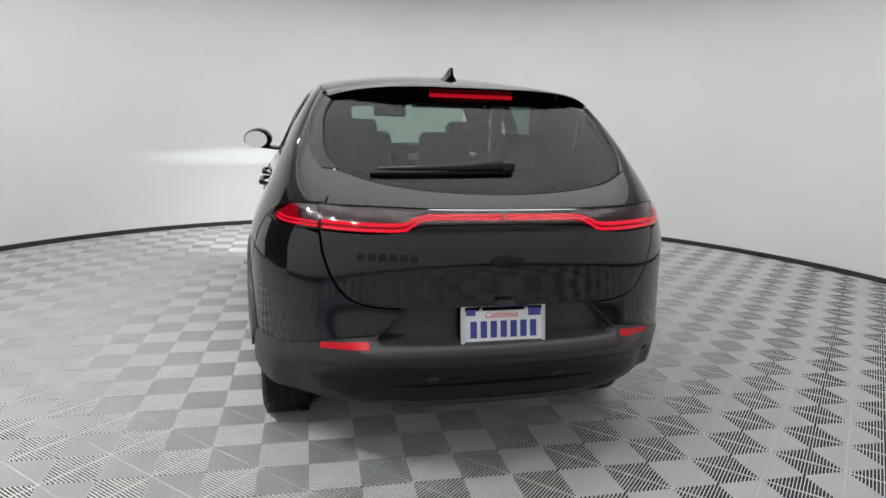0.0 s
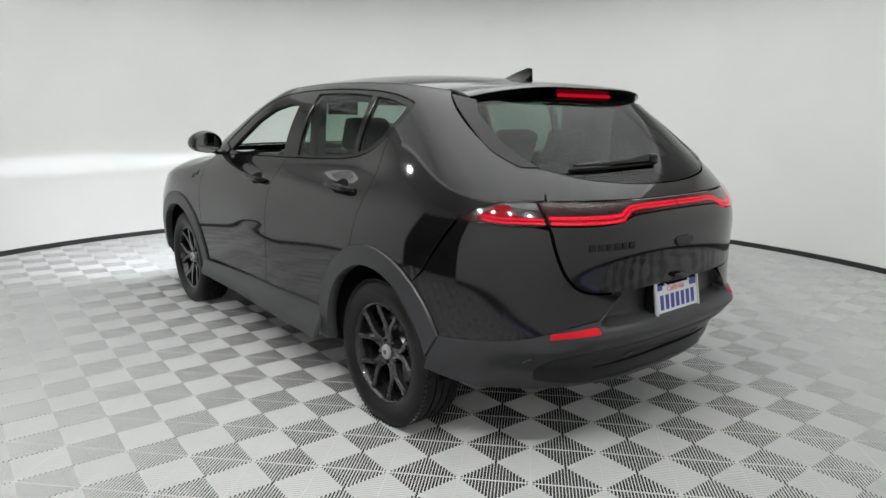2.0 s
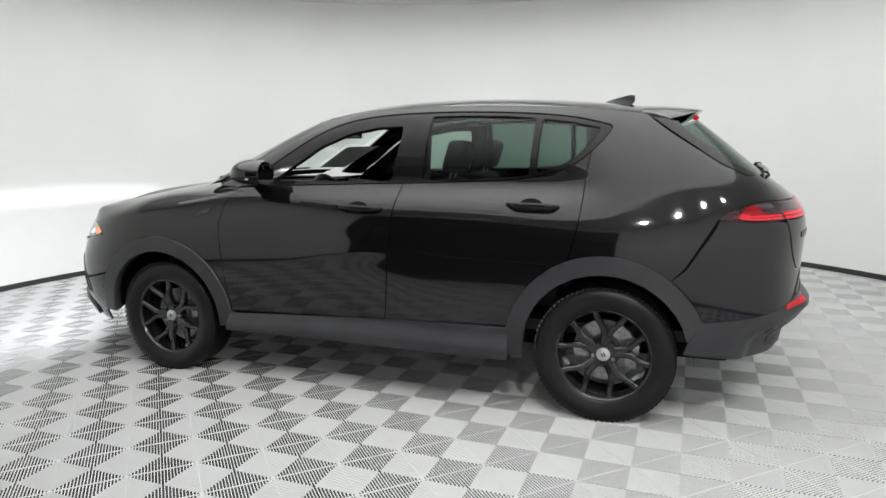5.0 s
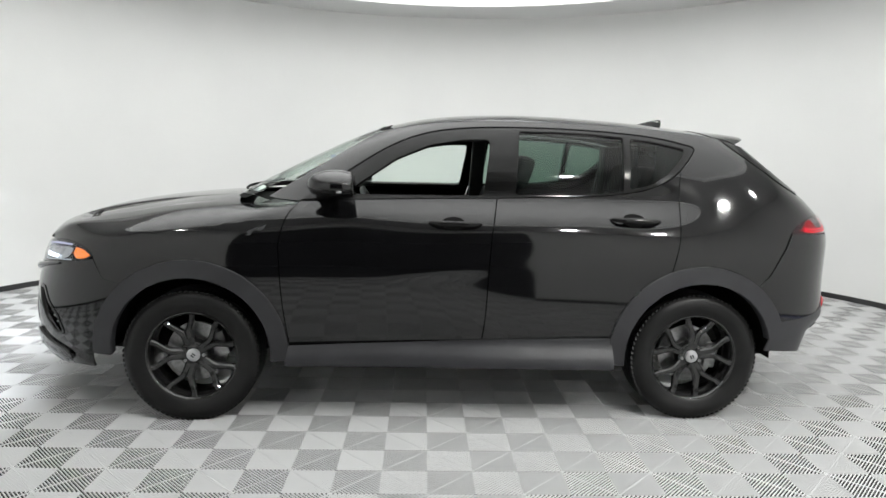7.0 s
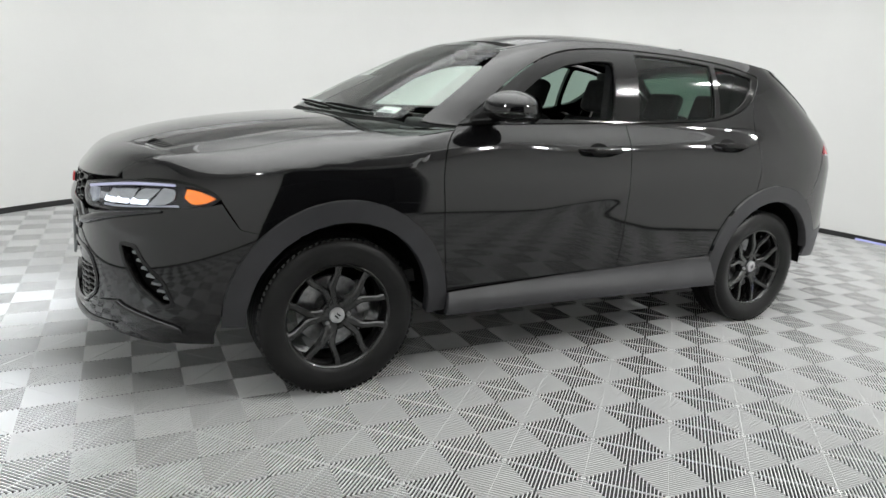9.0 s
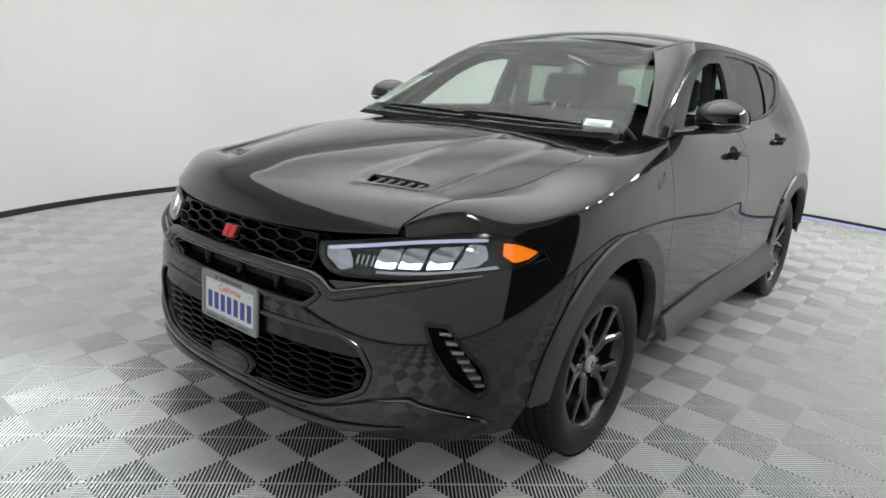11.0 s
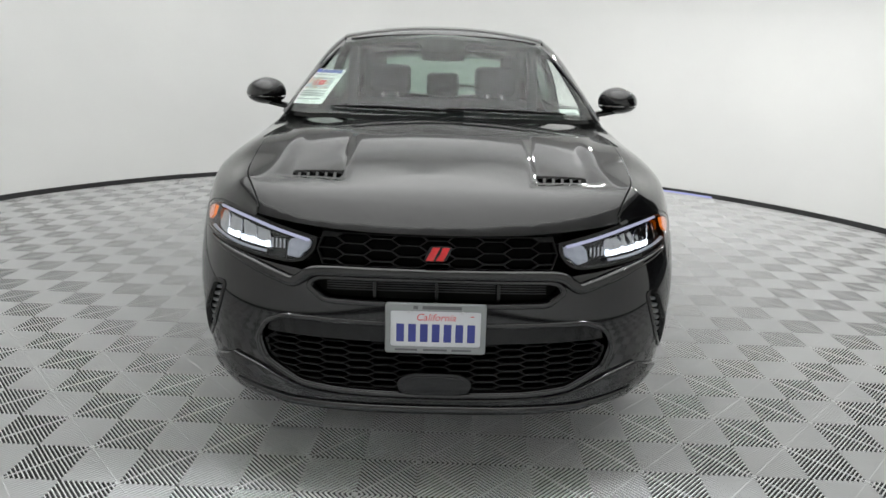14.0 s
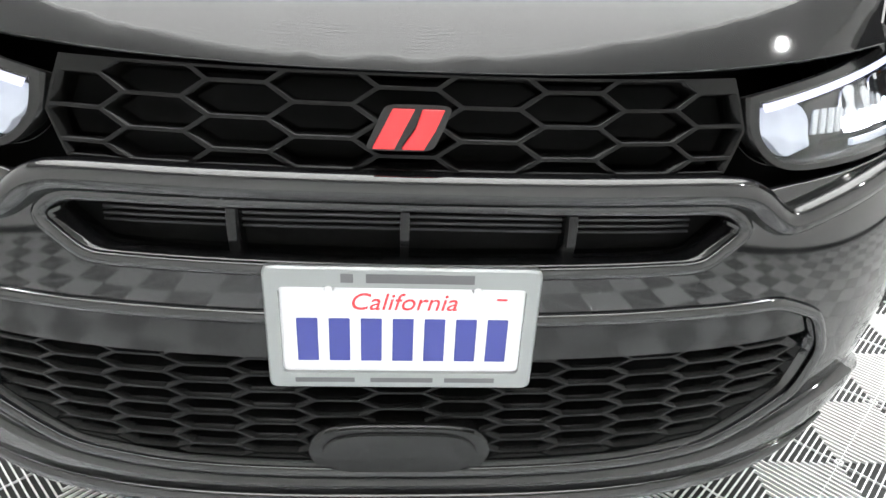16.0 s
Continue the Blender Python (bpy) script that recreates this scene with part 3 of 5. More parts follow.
# sills and arch cladding
sill = [(0.86, 0.30), (0.842, 0.399)] + curve([(0.842, 0.399), (0.35, 0.419), (-0.166, 0.438), (-0.6, 0.452), (-0.865, 0.458)]) + [(-0.87, 0.30)]


def sill_side(x, z):
    """The sill leans outwards towards its foot."""
    return low_side(x, z) + Vector((0, 0.06 * step01((0.455 - z) / 0.15), 0))


panel("sill", sill, sill_side, CLAD, car, "grey moulded plastic sill", both=True, lift=0.006, depth=0.03)
panel("front_arch_cladding", arch(AX, AZ, ARCH_OUT, -1, 184) + arch(AX, AZ, ARCH_IN, 186, -2), low_side, CLAD, car, "grey moulded plastic wheel arch trim", both=True, lift=0.012, depth=0.05)
panel("rear_arch_cladding", arch(RX, RZ, ARCH_OUT, -6, 157) + arch(RX, RZ, ARCH_IN, 166, -8), low_side, CLAD, car, "grey moulded plastic wheel arch trim", both=True, lift=0.012, depth=0.05)

# hood
hood_front = [(nose(*ny(y, 0.872)).x - 0.002, y) for y in np.linspace(-0.59, 0.59, 41)]
hood_left = [(x, SHUT_Y(x)) for x in np.linspace(2.15, 1.03, 25)]
cowl = curve([(0.985, 0.62), (1.10, 0.45), (1.175, 0.22), (1.195, 0.0), (1.175, -0.22), (1.10, -0.45), (0.985, -0.62)])
hood_right = [(x, -SHUT_Y(x)) for x in np.linspace(1.03, 2.15, 25)]
vents = [rounded([(2.055, s * 0.335), (1.99, s * 0.515), (1.94, s * 0.518), (2.00, s * 0.325)], 0.018) for s in (1, -1)]
bonnet = panel("hood", hood_front + hood_left + cowl + hood_right, hood, PAINT, car, "black hood with two recessed vents", holes=vents, gap=0.003, hole_depth=0.03)[0]
for s in (1, -1):
    panel("vent_back", rounded([(2.07, s * 0.32), (2.0, s * 0.53), (1.93, s * 0.532), (1.99, s * 0.312)], 0.012), hood, MATT_BLACK, bonnet, lift=-0.03, depth=0)
    for k in range(5):
        y = s * (0.352 + 0.033 * k)
        xa = 2.052 - 0.0122 * k
        panel("vent_slat", [(xa, y), (xa - 0.003, y + s * 0.010), (xa - 0.058, y + s * 0.016), (xa - 0.055, y + s * 0.006)], hood, GLOSS, bonnet, lift=-0.004, depth=0.02)

# windscreen, cowl, roof
ws = [sy(y, 1.168) for y in np.linspace(-0.725, 0.725, 25)]
ws += curve([sy(0.718, 1.20), sy(0.672, 1.30), sy(0.608, 1.40), sy(0.56, 1.495), sy(0.545, 1.525)])
ws += [sy(y, 1.575 - 0.05 * (y / 0.54) ** 2) for y in np.linspace(0.54, -0.54, 21)]
ws += curve([sy(-0.545, 1.525), sy(-0.56, 1.495), sy(-0.608, 1.40), sy(-0.672, 1.30), sy(-0.718, 1.20)])
windscreen = panel("windscreen", ws, screen, CLEAR, car, "clear raked windscreen", depth=0.0, step=0.04)[0]
wband = rounded([sy(-0.70, 1.155), sy(-0.35, 1.155), sy(0, 1.155), sy(0.35, 1.155), sy(0.70, 1.155), sy(0.70, 1.19), sy(0.35, 1.196), sy(0, 1.20), sy(-0.35, 1.196), sy(-0.70, 1.19)], 0.01)
panel("black_border", wband, screen, MATT_BLACK, windscreen, lift=-0.006, depth=0)
panel("black_border", rounded([sy(-0.54, 1.518), sy(-0.3, 1.525), sy(-0.13, 1.53), sy(-0.10, 1.48), sy(0.10, 1.48), sy(0.13, 1.53), sy(0.3, 1.525), sy(0.54, 1.518), sy(0.53, 1.55), sy(0, 1.585), sy(-0.53, 1.55)], 0.015), screen, MATT_BLACK, windscreen, lift=-0.006, depth=0)
panel("cowl_tray", [(1.21, -0.5), (1.24, 0), (1.21, 0.5), (1.0, 0.72), (0.86, 0.74), (0.86, -0.74), (1.0, -0.72)], hood, MATT_BLACK, car, lift=-0.03, depth=0)
roof_out = [(0.415, t) for t in np.linspace(-0.985, 0.985, 30)] + [(x, 0.985) for x in np.linspace(0.40, -1.50, 40)] + [(-1.50, t) for t in np.linspace(0.95, -0.95, 24)] + [(x, -0.985) for x in np.linspace(-1.50, 0.40, 40)]
panel("roof", roof_out, roof, PAINT, car, "black roof", step=0.04, depth=0.02)

# ---------------------------------------------------------------- nose of the car
HL_TOP = [ny(0.385, 0.852), ny(0.5, 0.872), ny(0.62, 0.893), ny(0.71, 0.903), nx(1.97, 0.902), nx(1.89, 0.885), nx(1.83, 0.85)]
HL_LOW = [nx(1.83, 0.85), nx(1.90, 0.815), ny(0.77, 0.802), ny(0.66, 0.788), ny(0.53, 0.776), ny(0.44, 0.778), ny(0.395, 0.81), ny(0.385, 0.852)]


def flip(loop):
    return [(-a, b) for a, b in loop]


top_l = [ny(0.0, 0.768), ny(0.2, 0.767), ny(0.355, 0.765), ny(0.40, 0.745), ny(0.45, 0.752), ny(0.55, 0.762), ny(0.68, 0.782), ny(0.775, 0.798), nx(1.88, 0.818)]
bump_left = curve([nx(1.825, 0.832), nx(1.765, 0.735)]) + [nx(x, z) for x, z in arch(AX, AZ, ARCH_OUT + 0.002, 47, 2)] + [nx(1.86, 0.25)]
low_l = [nx(1.86, 0.25), nx(2.05, 0.25), ny(0.60, 0.275), ny(0.45, 0.290), ny(0.3, 0.287), ny(0.0, 0.285)]
half = curve(top_l) + bump_left + curve(low_l)
bumper_out = half + flip(half)[::-1][1:-1]
slot = rounded([ny(-0.398, 0.706), ny(-0.37, 0.727), ny(0, 0.731), ny(0.37, 0.727), ny(0.398, 0.706), ny(0.35, 0.664), ny(0, 0.658), ny(-0.35, 0.664)], 0.014)
lower_l = [ny(0.0, 0.582), ny(0.3, 0.588), ny(0.48, 0.592), ny(0.545, 0.565), ny(0.58, 0.50), ny(0.56, 0.435), ny(0.43, 0.366), ny(0.3, 0.352), ny(0.0, 0.346)]
lower = rounded(lower_l + flip(lower_l)[::-1][1:-1], 0.02)
corner = rounded([ny(0.705, 0.662), ny(0.755, 0.658), ny(0.785, 0.60), nx(2.035, 0.52), nx(2.005, 0.435), nx(2.04, 0.42), ny(0.765, 0.50), ny(0.73, 0.59)], 0.02)
bumper = panel("front_bumper", bumper_out, nose, PAINT, car, "gloss black front bumper with wide openings", holes=[slot, lower, corner, flip(corner)], step=0.018, hole_depth=0.05)[0]
# black backs that stand for the dark inside the openings
panel("opening_back", inset(dense(slot, 0.03), -0.01), nose, MATT_BLACK, bumper, lift=-0.06, depth=0)
panel("opening_back", inset(dense(lower, 0.03), -0.01), nose, MATT_BLACK, bumper, lift=-0.07, depth=0)
for c in (corner, flip(corner)):
    panel("opening_back", inset(dense(c, 0.03), -0.01), nose, MATT_BLACK, bumper, lift=-0.045, depth=0)
# rims round the openings
def rim_tube(name, loop, r, lift, mat, parent, closed=True, flat=0.7):
    """Rounded moulding swept along a line on the nose."""
    pts = dense(loop, 0.02) if closed else loop
    bm = bmesh.new()
    rows = []
    n = len(pts)
    for i, (a, z) in enumerate(pts):
        p = nose(a, z)
        e = 1e-3
        nn = (nose(a + e, z) - nose(a - e, z)).cross(nose(a, z + e) - nose(a, z - e)).normalized()
        if nn.x < 0:
            nn = -nn
        q0, q1 = (pts[(i - 1) % n], pts[(i + 1) % n]) if closed else (pts[max(i - 1, 0)], pts[min(i + 1, n - 1)])
        d = (nose(*q1) - nose(*q0)).normalized()
        side = d.cross(nn).normalized()
        k = r if closed else r * min(1, 0.25 + 6 * min(i, n - 1 - i) / n)
        rows.append([bm.verts.new(p + nn * (lift + k * flat * math.sin(b)) + side * (k * math.cos(b))) for b in [2 * math.pi * j / 12 for j in range(12)]])
    for i in range(n if closed else n - 1):
        u, v = rows[i], rows[(i + 1) % n]
        for j in range(12):
            bm.faces.new((u[j], u[(j + 1) % 12], v[(j + 1) % 12], v[j]))
    if not closed:
        bm.faces.new(rows[0])
        bm.faces.new(rows[-1])
    bmesh.ops.recalc_face_normals(bm, faces=bm.faces[:])
    return part(name, bm, mat, parent)


rim_tube("slot_rim", inset(dense(slot, 0.02), -0.006), 0.009, 0.003, PAINT, bumper)
rim_tube("lower_rim", inset(dense(lower, 0.02), -0.004), 0.009, 0.002, PAINT, bumper)
wing = [(0.0, 0.757), (0.18, 0.757), (0.34, 0.755), (0.395, 0.746), (0.43, 0.722), (0.455, 0.711), (0.50, 0.722), (0.60, 0.750), (0.70, 0.773), (0.79, 0.793)]
wing = curve([(-y, z) for y, z in wing[:0:-1]] + wing, 5)
rim_tube("grille_wing", [ny(y, z) for y, z in wing], 0.019, 0.004, PAINT, bumper, closed=False, flat=0.95)
rim_tube("chin_bar", [ny(y, 0.305 + 0.16 * max(abs(y) - 0.47, 0)) for y in np.linspace(-0.66, 0.66, 50)], 0.016, 0.018, PAINT, bumper, closed=False, flat=0.9)
for c in (corner, flip(corner)):
    panel("corner_rim", inset(dense(c, 0.02), -0.008), nose, GLOSS, bumper, holes=[inset(dense(c, 0.02), 0.006)], lift=0.004, depth=0.03)
    for k in range(7):
        t = k / 6
        a, z = lerp(ny(0.762, 0.632)[0], nx(2.018, 0.455)[0], t), lerp(0.632, 0.455, t)
        s = 1 if c is corner else -1
        q = [(a - 0.035, z + 0.004), (a + 0.010, z), (a + 0.010, z - 0.010), (a - 0.035, z - 0.005)]
        # the glint on the slats is put in by this paler metal
        panel("corner_slat", q if s > 0 else flip(q), nose, PLATE_FRAME, bumper, lift=-0.014, depth=0.03)
for y in (-0.195, 0.0, 0.195):
    panel("slot_divider", [ny(y - 0.005, 0.655), ny(y + 0.005, 0.655), ny(y + 0.005, 0.735), ny(y - 0.005, 0.735)], nose, GLOSS, bumper, lift=-0.022, depth=0.04)
for z in (0.682, 0.690, 0.698, 0.706):
    panel("radiator_fin", [ny(-0.36, z), ny(0, z), ny(0.36, z), ny(0.36, z + 0.003), ny(0, z + 0.003), ny(-0.36, z + 0.003)], nose, CLAD, bumper, lift=-0.05, depth=0.004)
# plain band over the lower grille
band_l = [ny(0.0, 0.579), ny(0.3, 0.585), ny(0.475, 0.589), ny(0.54, 0.562), ny(0.55, 0.535), ny(0.3, 0.528), ny(0.0, 0.522)]
panel("grille_band", rounded(band_l + flip(band_l)[::-1][1:-1], 0.012), nose, GLOSS, bumper, lift=-0.006, depth=0.02)
# splitter lip
lip_l = curve([ny(0.0, 0.334), ny(0.3, 0.340), ny(0.44, 0.354), ny(0.58, 0.405), ny(0.68, 0.425)]) + curve([ny(0.70, 0.41), nx(1.99, 0.33), nx(2.02, 0.262), ny(0.60, 0.283), ny(0.45, 0.297), ny(0.3, 0.294), ny(0, 0.292)])
panel("splitter", lip_l + flip(lip_l)[::-1][1:-1], nose, PAINT, bumper, lift=0.016, depth=0.03)


def clip(poly, loop):
    """The part of a polygon inside a convex loop that runs anticlockwise."""
    n = len(loop)
    area = sum(loop[i][0] * loop[(i + 1) % n][1] - loop[(i + 1) % n][0] * loop[i][1] for i in range(n))
    loop = loop if area > 0 else loop[::-1]
    for i in range(n):
        a, b = loop[i], loop[(i + 1) % n]
        out = []
        for j in range(len(poly)):
            p, q = poly[j], poly[(j + 1) % len(poly)]
            dp = (b[0] - a[0]) * (p[1] - a[1]) - (b[1] - a[1]) * (p[0] - a[0])
            dq = (b[0] - a[0]) * (q[1] - a[1]) - (b[1] - a[1]) * (q[0] - a[0])
            if dp >= 0:
                out.append(p)
            if (dp >= 0) != (dq >= 0):
                t = dp / (dp - dq)
                out.append((lerp(p[0], q[0], t), lerp(p[1], q[1], t)))
        poly = out
        if len(poly) < 3:
            return []
    return poly


def honeycomb(name, bound, w, h, z0, rows, cols, rim, lift, depth, parent, mat, step):
    """A lattice: the whole opening with six-sided cells in staggered columns cut out of it. bound: (y, z) pairs."""
    holes = []
    small = inset(bound, rim)
    for c in range(-cols, cols + 1):
        for r in range(rows):
            y, z = c * w * 0.775, z0 + (r + (0.5 if c % 2 else 0)) * h
            pts = [(y + (w * 0.5 - rim) * dx, z + (h * 0.5 - rim * 0.6) * dz) for dx, dz in ((1, 0), (0.55, 1), (-0.55, 1), (-1, 0), (-0.55, -1), (0.55, -1))]
            pts = clip(pts, small)
            if len(pts) < 3:
                continue
            area = abs(sum(pts[i][0] * pts[(i + 1) % len(pts)][1] - pts[(i + 1) % len(pts)][0] * pts[i][1] for i in range(len(pts)))) / 2
            if area > 0.12 * w * h:
                holes.append([ny(p, q) for p, q in pts])
    loop = [ny(p, q) for p, q in dense(bound, 0.03)]
    return panel(name, loop, nose, mat, parent, "gloss black honeycomb grille", holes=holes, lift=lift, depth=depth, step=step)[0]


upper_b = [(-0.36, 0.772), (0.36, 0.772), (0.378, 0.82), (0.36, 0.876), (-0.36, 0.876), (-0.378, 0.82)]
upper_loop = [ny(p, q) for p, q in dense(upper_b, 0.03)]
upper = new("upper_grille")
upper.parent = car
tagged(upper, "gloss black honeycomb upper grille with a red badge")
honeycomb("lattice", upper_b, 0.112, 0.036, 0.772, 4, 6, 0.0032, -0.004, 0.034, upper, LATTICE, 0.03)
panel("grille_back", inset(dense(upper_loop, 0.03), -0.02), nose, MATT_BLACK, upper, lift=-0.06, depth=0)
low_b = [(-0.43, 0.370), (-0.3, 0.357), (0.0, 0.350), (0.3, 0.357), (0.43, 0.370), (0.545, 0.436), (0.565, 0.50), (0.52, 0.532), (-0.52, 0.532), (-0.565, 0.50), (-0.545, 0.436)]
honeycomb("lower_lattice", low_b, 0.105, 0.0255, 0.352, 9, 8, 0.0027, -0.012, 0.044, bumper, LATTICE, 0.03)
radar = rounded([ny(-0.075, 0.412), ny(0.075, 0.412), ny(0.105, 0.385), ny(0.085, 0.348), ny(-0.085, 0.348), ny(-0.105, 0.385)], 0.02)
panel("sensor_cover", radar, nose, GLOSS, bumper, "plain black sensor cover", lift=0.006, depth=0.03)
panel("sensor_rim", inset(dense(radar, 0.02), -0.008), nose, GLOSS, bumper, lift=0.002, depth=0.03)
# red double slash badge
for dy in (-0.014, 0.016):
    panel("badge_bar", [ny(dy - 0.021, 0.803), ny(dy + 0.001, 0.803), ny(dy + 0.021, 0.842), ny(dy - 0.001, 0.842)], nose, RED_PAINT, upper, "red slanted badge bar", lift=0.012, depth=0.012)
panel("badge_plate", rounded([ny(-0.044, 0.799), ny(0.026, 0.799), ny(0.046, 0.846), ny(-0.023, 0.846)], 0.006), nose, GLOSS, upper, lift=0.004, depth=0.01)

# headlamps
CRYSTAL = material("milky_light_guide", (0.34, 0.36, 0.4), 0.15)
CRYSTAL.node_tree.nodes["Principled BSDF"].inputs["Emission Color"].default_value = (0.75, 0.82, 1.0, 1)
CRYSTAL.node_tree.nodes["Principled BSDF"].inputs["Emission Strength"].default_value = 0.05


def fluted(a, z):
    """Nose surface with fine facets of a reflector bowl."""
    p = nose(a, z)
    p.x += 0.0009 * math.sin(a * 160) + 0.0008 * math.sin(z * 200 + a * 50)
    return p


for s in (1, -1):
    fx = (lambda q: q) if s > 0 else flip
    lamp = new("headlamp")
    lamp.parent = car
    tagged(lamp, "lit headlamp with a clear lens and amber corner")
    shape = curve(HL_TOP) + curve(HL_LOW)[1:-1]
    panel("housing", fx(inset(dense(shape, 0.02), -0.006)), nose, GLOSS, lamp, lift=-0.035, depth=0)
    panel("surround", fx(inset(dense(shape, 0.02), -0.005)), nose, GLOSS, lamp, holes=[fx(inset(dense(shape, 0.02), 0.006))], lift=-0.002, depth=0.035)
    panel("lens", fx(inset(dense(shape, 0.02), 0.003)), nose, LENS, lamp, "clear lens", lift=0.001, depth=0, step=0.04)
    strip = curve([ny(0.405, 0.848), ny(0.5, 0.866), ny(0.62, 0.886), ny(0.71, 0.895), nx(1.98, 0.896)])
    under = curve([nx(1.98, 0.889), ny(0.71, 0.886), ny(0.62, 0.877), ny(0.5, 0.856), ny(0.41, 0.839)])
    panel("daylight_strip", fx(strip + under), nose, DRL_GLOW, lamp, "lilac-white daylight strip", lift=-0.008, depth=0.004)
    panel("light_guide", fx(rounded([ny(0.398, 0.845), ny(0.455, 0.848), ny(0.478, 0.838), ny(0.486, 0.79), ny(0.447, 0.786), ny(0.410, 0.815)], 0.01)), fluted, CRYSTAL, lamp, "milky lit light guide", lift=-0.016, depth=0.012, step=0.006)
    panel("bezel", fx(rounded([ny(0.488, 0.848), ny(0.552, 0.858), ny(0.552, 0.802), ny(0.488, 0.796)], 0.008)), nose, GLOSS, lamp, lift=-0.028, depth=0.01)
    for y in (0.498, 0.512, 0.526, 0.54):
        panel("fin", fx([ny(y - 0.0016, 0.808), ny(y + 0.0016, 0.808), ny(y + 0.0025, 0.838), ny(y - 0.0008, 0.838)]), nose, CHROME, lamp, lift=-0.018, depth=0.01)
    for k, y in enumerate((0.575, 0.635, 0.70)):
        panel("reflector", fx(rounded([ny(y - 0.026, 0.803 + 0.004 * k), ny(y + 0.028, 0.807 + 0.004 * k), ny(y + 0.034, 0.868 + 0.007 * k), ny(y - 0.022, 0.858 + 0.007 * k)], 0.008)), fluted, CHROME, lamp, "fluted chrome reflector", lift=-0.024, depth=0.01, step=0.006)
        panel("bulb", fx(rounded([ny(y - 0.024, 0.805 + 0.004 * k), ny(y + 0.027, 0.808 + 0.004 * k), ny(y + 0.028, 0.826 + 0.004 * k), ny(y - 0.004, 0.820 + 0.004 * k), ny(y - 0.022, 0.828 + 0.004 * k)], 0.005)), nose, WHITE_GLOW, lamp, "glowing white element", lift=-0.014, depth=0.006)
    panel("side_reflector", fx(rounded([ny(0.735, 0.815), nx(2.03, 0.82), nx(1.99, 0.845), nx(1.99, 0.878), ny(0.745, 0.884)], 0.008)), fluted, CHROME, lamp, lift=-0.022, depth=0.01, step=0.006)
    panel("lower_sweep", fx(curve([ny(0.56, 0.797), ny(0.66, 0.803), ny(0.75, 0.813), nx(1.98, 0.822)]) + curve([nx(1.97, 0.812), ny(0.75, 0.806), ny(0.66, 0.795), ny(0.56, 0.789)])), nose, CRYSTAL, lamp, lift=-0.012, depth=0.006)
    panel("indicator", fx(curve([nx(1.94, 0.882), nx(1.90, 0.875), nx(1.843, 0.852)]) + curve([nx(1.88, 0.834), nx(1.925, 0.828), nx(1.952, 0.85)])), nose, AMBER, lamp, "amber corner indicator", lift=-0.006, depth=0.01)

# ---------------------------------------------------------------- tail of the car
gate_l = curve([ty(0.0, 1.069), ty(0.15, 1.068), ty(0.30, 1.062), ty(0.38, 1.041), ty(0.50, 1.032), ty(0.655, 1.034)]) + curve([ty(0.65, 1.0), ty(0.635, 0.92), ty(0.60, 0.84), ty(0.545, 0.785), ty(0.46, 0.765), ty(0.36, 0.762), ty(0, 0.762)])
tailgate = panel("tailgate", gate_l + flip(gate_l)[::-1][1:-1], tail, PAINT, car, "black tailgate", gap=0.003)[0]
upper_l = curve([ty(0.0, 1.165), ty(0.25, 1.175), ty(0.45, 1.20), ty(0.575, 1.237)]) + curve([ty(0.605, 1.19), ty(0.622, 1.14), ty(0.63, 1.122)]) + curve([ty(0.45, 1.122), ty(0.2, 1.118), ty(0, 1.116)])
panel("gate_skin", upper_l + flip(upper_l)[::-1][1:-1], tail, PAINT, tailgate, gap=0.002)
glass_l = curve([ty(0.0, 1.168), ty(0.25, 1.178), ty(0.45, 1.203), ty(0.575, 1.24)]) + curve([ty(0.622, 1.30), ty(0.625, 1.38), ty(0.61, 1.45), ty(0.58, 1.50)]) + curve([ty(0.4, 1.515), ty(0.2, 1.525), ty(0, 1.53)])
panel("rear_window", glass_l + flip(glass_l)[::-1][1:-1], tail, PRIVACY, tailgate, "dark tinted rear window", depth=0.0, step=0.05, lift=-0.006, gap=0.002)
side_l = curve([ty(0.575, 1.24), ty(0.620, 1.30), ty(0.623, 1.38), ty(0.608, 1.45), ty(0.578, 1.50)]) + curve([ty(0.612, 1.525), ty(0.645, 1.46), ty(0.668, 1.38), ty(0.675, 1.30), ty(0.635, 1.24)])
for s in (1, -1):
    panel("glass_edge", side_l if s > 0 else flip(side_l), tail, GLOSS, tailgate, lift=0.004, depth=0.02)
# painted bumper
bl = [ty(0.0, 0.757)] + curve([ty(0.36, 0.757), ty(0.46, 0.760), ty(0.55, 0.780), ty(0.608, 0.838), ty(0.643, 0.92), ty(0.66, 1.02)]) + curve([ty(0.70, 1.03), tx(-2.0, 1.03), tx(-1.85, 1.04)]) + [tx(-1.712, 0.812)]
bl += [tx(x, z) for x, z in arch(RX, RZ, ARCH_OUT + 0.002, 128, 156)] + curve([tx(-1.80, 0.56), tx(-1.98, 0.575), ty(0.72, 0.60), ty(0.58, 0.642), ty(0.47, 0.66)]) + [ty(0.36, 0.755)]
lp = [q for q in bl[1:]]
for s in (1, -1):
    panel("rear_bumper", lp if s > 0 else flip(lp), tail, PAINT, car, "black painted rear bumper side", gap=0.0015)
# grey lower bumper with the plate recess
gl = [ty(0.0, 0.755), ty(0.355, 0.755), ty(0.468, 0.658)] + curve([ty(0.47, 0.657), ty(0.58, 0.640), ty(0.72, 0.598), tx(-1.98, 0.573), tx(-1.80, 0.558)]) + [tx(-1.74, 0.46), tx(-1.72, 0.40)] + curve([tx(-1.72, 0.40), tx(-2.0, 0.375), ty(0.6, 0.362), ty(0.3, 0.355), ty(0, 0.355)])


